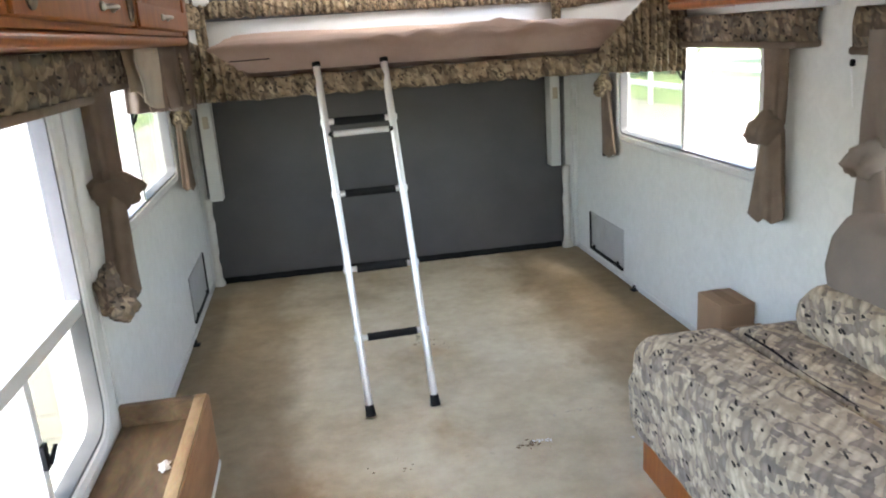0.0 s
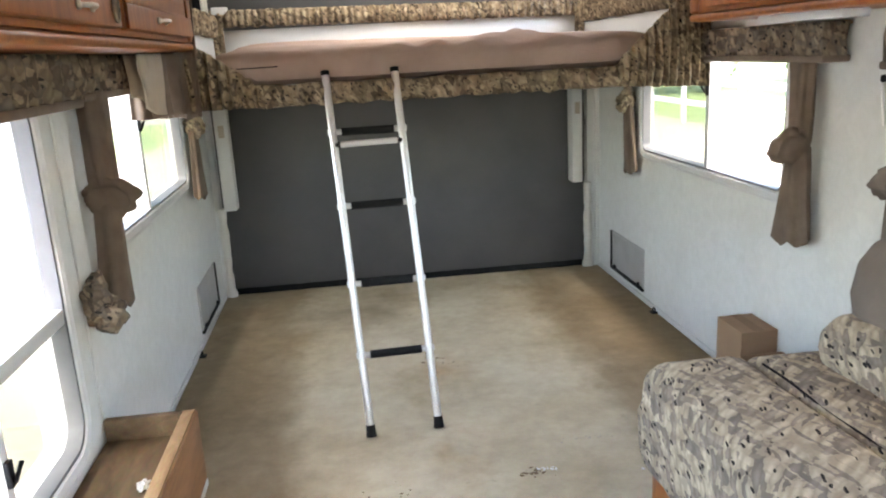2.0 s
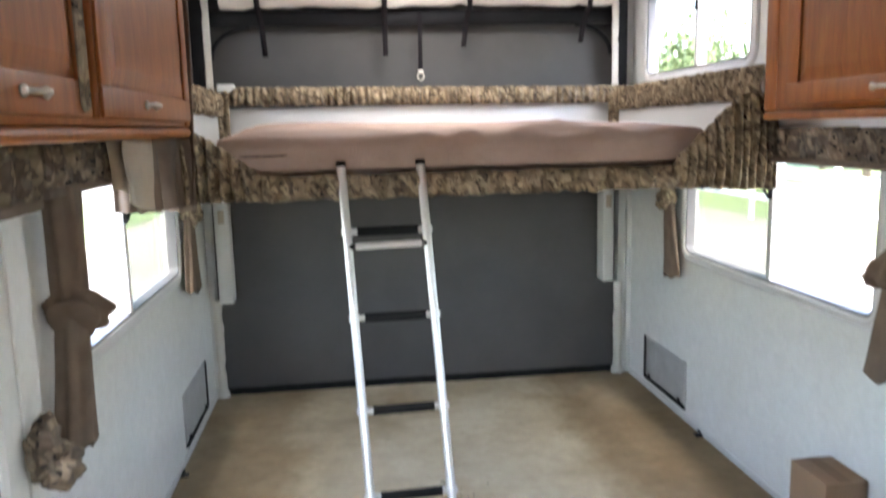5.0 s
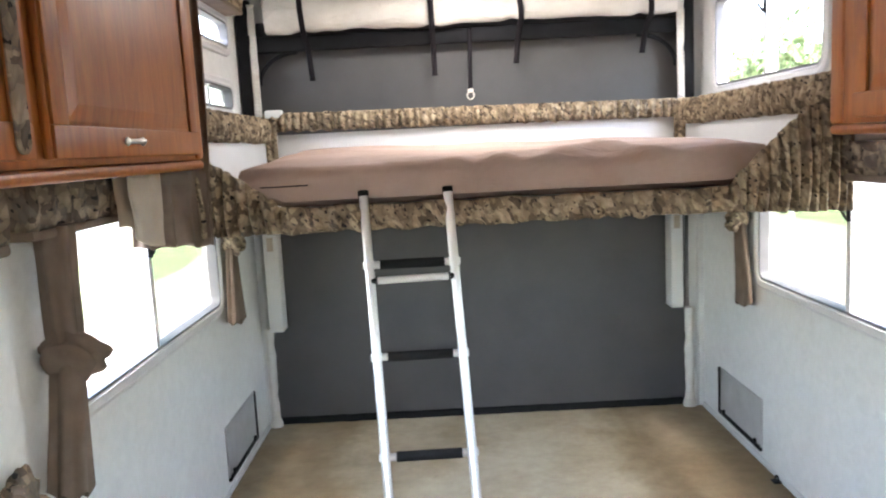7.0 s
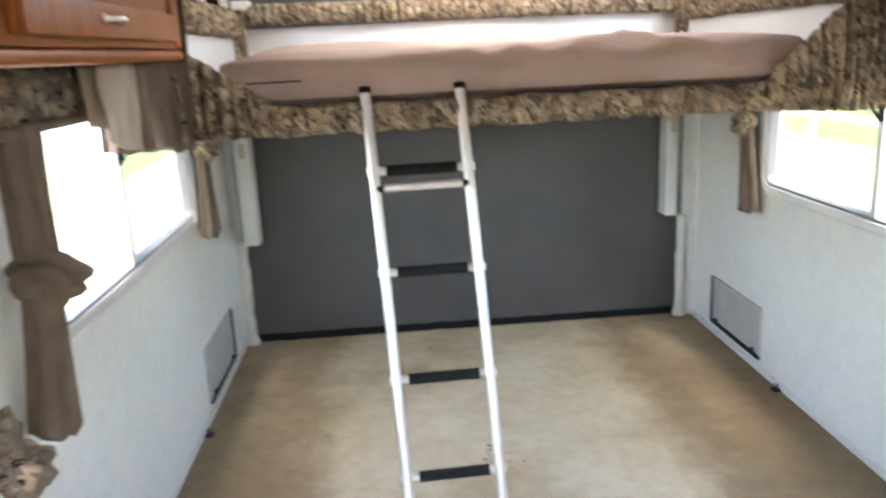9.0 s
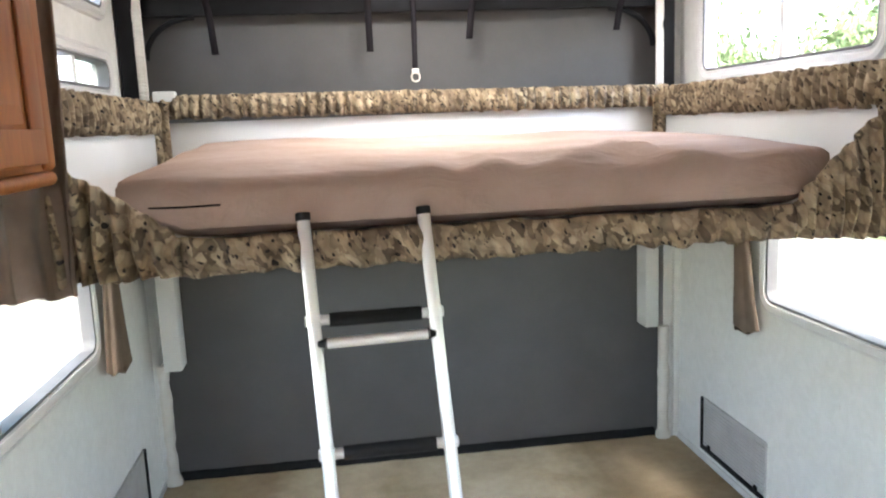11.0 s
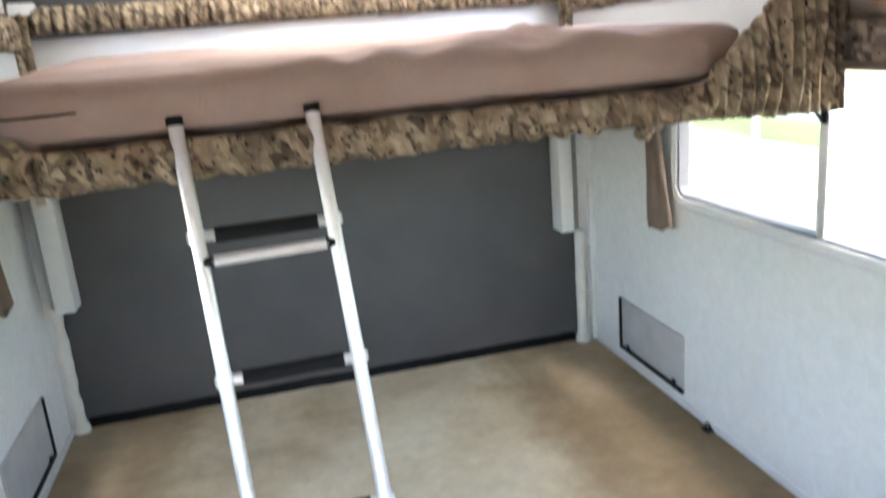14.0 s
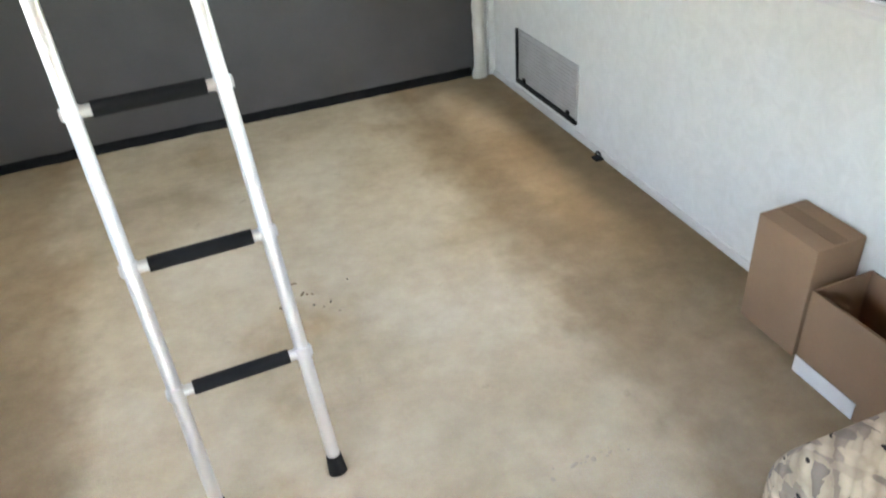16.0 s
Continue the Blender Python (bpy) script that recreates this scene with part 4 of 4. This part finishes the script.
hook = thing("wall_crank", (XR - 0.01, 1.556, 1.12), "thin chrome rod hanging from a dark wall clip", "rod")
part("clip", boxes((XR - 0.016, XR - 0.001, 1.551, 1.565, 1.248, 1.27), bev=0.005), M_STEEL, hook)
part("rod", tube([(XR - 0.012, 1.557 - 0.002 * k, 1.24 - 0.0115 * k) for k in range(11)], 0.003, 6), M_ALU, hook)

# ---- the open bench on the left ----
bench = thing("bench_box", (-1.0, 0.9, 0), "open raw plywood bench box along the wall", "bench")
part("front_board", boxes((-0.885, -0.850, 0.0, 1.575, 0.205, 0.435), bev=0.004), M_PLY, bench)
part("face_veneer", boxes((-0.849, -0.845, 0.0, 1.604, 0.205, 0.428), bev=0.001), M_VENEER, bench, "orange-brown stained face")
part("end_board", boxes((XN + 0.003, -0.887, 1.577, 1.605, 0.03, 0.432), bev=0.004), M_PLYDIRT, bench, "brown end board")
part("end_cap", boxes((-0.886, -0.850, 1.577, 1.605, 0.205, 0.432), bev=0.004), M_PLY, bench)
part("bottom", boxes((XN + 0.003, -0.887, 0.0, 1.575, 0.345, 0.37), bev=0.002), M_PLYDIRT, bench, "stained bench floor")
part("white_edge", boxes((-0.884, -0.842, 0.0, 1.604, 0.183, 0.204), bev=0.003), M_BOARD, bench, "white edge strip")
part("kick_board", boxes((-0.93, -0.91, 0.0, 1.57, 0.0, 0.203), bev=0.002), M_PLYDIRT, bench)
tissue = thing("paper_scrap", (-0.93, 1.29, 0.37), "crumpled white paper scrap in the bench", "paper")
part("scrap", soft_lump(-0.93, 1.29, 0.380, 0.013, 0.022, 0.010, 5.0, 0.6, 3.2), M_PAPER, tissue, angle=20)

# ---- the sofa ----
sofa = thing("sofa", (0.85, 0.75, 0), "leaf-print sofa bed with a taupe back and oak base", "sofa")
SY0, SY1 = -0.25, 1.535


def slab(x0, x1, y0, y1, z0, z1, r, wrinkle=0.008, lean=0.0, ny=56, crown=0.015):
    """A cushion: rounded section in x and z, run along y."""
    rings = []
    for i in range(ny + 1):
        u = i / ny
        y = y0 + (y1 - y0) * u
        e = min(1, min(u, 1 - u) * (y1 - y0) / 0.07)
        k = math.sqrt(max(0, 1 - (1 - e) ** 2))
        ring = []
        for p, q in rounded((x1 - x0) * (0.86 + 0.14 * k), (z1 - z0) * (0.5 + 0.5 * k), r * (0.5 + 0.5 * k), 7):
            px, pz = (x0 + x1) / 2 + p, (z0 + z1) / 2 + q
            n1 = nz(px * 5, y * 5, pz * 5) + 0.5 * nz(px * 12, y * 12, pz * 9)
            ring.append((px + lean * (pz - z0) + wrinkle * n1, y + 0.5 * wrinkle * nz(px * 7, y * 4, pz * 7 + 4), pz + crown * (q > 0) * (1 - (2 * u - 1) ** 4) + wrinkle * nz(px * 6 + 2, y * 6, 1)))
        rings.append(ring)
    return loft(rings)


part("base", boxes((0.50, 1.15, SY0, SY1 - 0.035, 0.0, 0.26), bev=0.006), M_OAK, sofa, "oak base panel")
part("seat_cushion", slab(0.465, 0.80, SY0, SY1, 0.24, 0.475, 0.075), M_LEAFG, sofa, angle=80)
part("seat_cushion", slab(0.770, 1.12, SY0, SY1 - 0.01, 0.24, 0.470, 0.05), M_LEAFG, sofa, angle=80)
part("front_drop", slab(0.455, 0.55, SY0, SY1 - 0.02, 0.15, 0.40, 0.04, 0.012, crown=0), M_LEAFG, sofa, angle=80)
part("seam_piping", tube([(0.798, SY0 + 0.03 + 0.0565 * k, 0.474 + 0.003 * math.sin(k)) for k in range(30)], 0.0035, 6), M_WEB, sofa, "dark piping along the seam")
part("bolster", slab(0.94, 1.08, SY0, SY1 - 0.13, 0.45, 0.625, 0.06, 0.008, 0.12), M_LEAFG, sofa, angle=80)
part("backrest", slab(1.0, 1.10, SY0, SY1 - 0.16, 0.60, 0.85, 0.05, 0.005, 0.2), M_SUEDE, sofa, "plain taupe back cushion", angle=80)


# ---- cardboard boxes ----
def carton(name, x0, x1, y0, y1, h, label, open_top=False, lean=0.0, turn=0.0):
    c = thing(name, ((x0 + x1) / 2, (y0 + y1) / 2, 0), label, "box", "cardboard boxes")
    t = 0.005
    if not open_top:
        part("carton", boxes((x0, x1, y0, y1, 0.0, h), bev=0.004), M_CARD, c)
        part("tape", boxes(((x0 + x1) / 2 - 0.02, (x0 + x1) / 2 + 0.02, y0 + 0.004, y1 - 0.004, h + 0.0005, h + 0.0015)), M_CARDIN, c, "brown packing tape", smooth=False)
        return c
    for spec in ((x0, x0 + t, y0, y1, 0, h), (x1 - t, x1, y0, y1, 0, h), (x0 + t, x1 - t, y0, y0 + t, 0, h), (x0 + t, x1 - t, y1 - t, y1, 0, h)):
        part("side_panel", boxes(spec, bev=0.001), M_CARD, c)
    part("bottom_panel", boxes((x0 + t, x1 - t, y0 + t, y1 - t, 0, t)), M_CARDIN, c, smooth=False)
    bm = bmesh.new()
    box(bm, x0 + 0.008, x0 + 0.012, y0 + 0.02, y1 - 0.02, h - 0.09, h - 0.005, turn=Matrix.Rotation(0.06, 4, "Y"))
    part("flap", bm, M_CARDIN, c, smooth=False)
    return c


carton("cardboard_box", 1.06, 1.206, 2.02, 2.215, 0.32, "tall closed brown cardboard box against the wall")
b2 = carton("cardboard_box", 1.03, 1.208, 1.60, 1.985, 0.245, "open brown cardboard box on the carpet", True)
part("white_label", boxes((1.0275, 1.029, 1.80, 1.985, 0.002, 0.05)), M_PAPER, b2, "white strip along the lower edge", smooth=False)


# ---- dirt on the carpet ----
def crumbs(name, cx, cy, n, rx, ry, m, label, seed, size=0.008):
    rnd = random.Random(seed)
    bm = bmesh.new()
    for _ in range(n):
        x, y = cx + rnd.gauss(0, rx), cy + rnd.gauss(0, ry)
        r = size * rnd.uniform(0.3, 1)
        mm = pose(x, y, 0.002 + r * 0.15, 0, 0, rnd.uniform(0, 360)) @ Matrix.Diagonal((rnd.uniform(0.5, 1.8), rnd.uniform(0.4, 1), 0.3, 1))
        bmesh.ops.create_icosphere(bm, subdivisions=1, radius=r, matrix=mm)
    return tagged(part(name, bm, m), label, "debris", kind="stuff")


crumbs("carpet_debris", 0.20, 1.76, 22, 0.03, 0.016, M_PLYDIRT, "dark torn scrap on the carpet", 3, 0.008)
crumbs("carpet_debris", 0.22, 1.77, 10, 0.03, 0.012, M_PAPER, "pale crumbs on the carpet", 4, 0.010)
crumbs("carpet_debris", -0.045, 2.83, 10, 0.03, 0.03, M_PLYDIRT, "dark grease specks on the carpet", 5, 0.009)
crumbs("carpet_debris", 0.04, 2.80, 7, 0.06, 0.05, M_STEEL, "black specks on the carpet", 6, 0.006)
crumbs("carpet_debris", 0.45, 1.95, 14, 0.06, 0.008, M_LINING, "pale frayed line in the carpet", 7, 0.008)
crumbs("carpet_debris", -0.30, 1.72, 8, 0.05, 0.03, M_PLYDIRT, "brown crumbs on the carpet", 8, 0.008)
crumbs("carpet_debris", 0.62, 1.70, 5, 0.03, 0.02, M_PAPER, "white crumbs by the sofa", 9, 0.010)

# ---- outside ----
GZ = -0.75
tagged(part("ground", sheet(lambda u, v: (-400 + 800 * u, -400 + 800 * v, GZ + 0.0), 8, 8), M_GRAVEL), "pale gravel yard", "ground", kind="structure")


def grass_patch(nm, x0, x1, y0, y1):
    tagged(part(nm, sheet(lambda u, v: (x0 + (x1 - x0) * u + 0.5 * nz(v * 9, u, 1), y0 + (y1 - y0) * v + 0.4 * nz(u * 7, 1, v), GZ + 0.012 + 0.02 * nz(u * 30, v * 30, 0) ** 2), 40, 40), M_GRASS), "mown green grass", "grass", kind="structure")


grass_patch("lawn", -9, -5.6, -1, 30)
grass_patch("verge", 8.8, 40, -10, 60)


def fence(x, y0, y1, n, label):
    f = thing("fence", (x, (y0 + y1) / 2, GZ), label, "fence")
    for k in range(n):
        y = y0 + (y1 - y0) * k / (n - 1)
        part("post", boxes((x - 0.05, x + 0.05, y - 0.05, y + 0.05, GZ, GZ + 1.35), bev=0.008), M_PAINT, f)
    for z in (0.55, 1.1):
        part("rail", boxes((x - 0.085, x - 0.052, y0, y1, GZ + z - 0.07, GZ + z + 0.07), bev=0.006), M_PAINT, f)


fence(8.5, 1.0, 25.0, 9, "white painted post and rail fence")
fence(-9.5, 1.0, 25.0, 9, "white painted post and rail fence")


def tree(x, y, h, seed):
    rnd = random.Random(seed)
    t = thing("tree", (x, y, GZ), "leafy green tree behind the fence", "tree", "trees")
    bm = tube([(x + 0.15 * nz(seed, k, 0), y + 0.15 * nz(k, seed, 1), GZ + h * 0.12 * k) for k in range(5)], 0.14, 8)
    tips = []
    for k in range(7):
        a, zz = rnd.uniform(0, 6.3), GZ + h * rnd.uniform(0.2, 0.5)
        e = Vector((x + math.cos(a) * h * 0.28, y + math.sin(a) * h * 0.28, zz + h * rnd.uniform(0.15, 0.35)))
        rod(bm, (x, y, zz), e, 0.06, 6, 0.02)
        tips.append(e)
    part("trunk", bm, M_BARK, t)
    vs, fs = [], []
    for k in range(4200):
        c = rnd.choice(tips) + Vector((rnd.gauss(0, h * 0.13), rnd.gauss(0, h * 0.13), rnd.gauss(0, h * 0.15)))
        if c.z < GZ + 0.4:
            continue
        q = Euler((rnd.uniform(0, 6), rnd.uniform(0, 6), rnd.uniform(0, 6))).to_matrix()
        s = rnd.uniform(0.10, 0.22)
        i = len(vs)
        vs += [c + q @ Vector(p) * s for p in ((-1, 0, 0), (0, -0.5, 0.1), (1, 0, 0), (0, 0.5, 0.1))]
        fs.append((i, i + 1, i + 2, i + 3))
    me = bpy.data.meshes.new("crown")
    me.from_pydata([tuple(v) for v in vs], [], fs)
    me.materials.append(M_LEAVES)
    ob = new("crown", me)
    ob.parent, ob.matrix_parent_inverse = t, Matrix.Translation((-x, -y, -GZ))


for k, (x, y, h) in enumerate(((17, 11, 4.6), (19, 17, 5), (17, 24, 5), (20, 31, 6), (18, 40, 5.5), (16, 5.5, 4.4), (14, 29, 6), (15, 38, 6), (-15, 14, 4.5), (-13, 22, 5), (-16, 30, 5.5), (-14, 6, 4.2))):
    tree(x, y, h, k + 1)

shed = thing("white_trailer", (-3.6, 2.6, GZ), "white ribbed-sided trailer parked alongside", "trailer")
part("body", boxes((-5.2, -3.32, 1.7, 4.3, GZ + 0.35, GZ + 1.1), bev=0.03), M_PAINT, shed)
for k in range(9):
    part("rib", boxes((-3.322, -3.295, 1.72, 4.28, GZ + 0.40 + 0.075 * k, GZ + 0.44 + 0.075 * k), bev=0.006), M_FRAME, shed)
for y in (2.4, 3.4):
    part("wheel", rod(bmesh.new(), (-3.5, y, GZ + 0.3), (-3.3, y, GZ + 0.3), 0.3, 24), M_BLACK, shed, "black tyre")
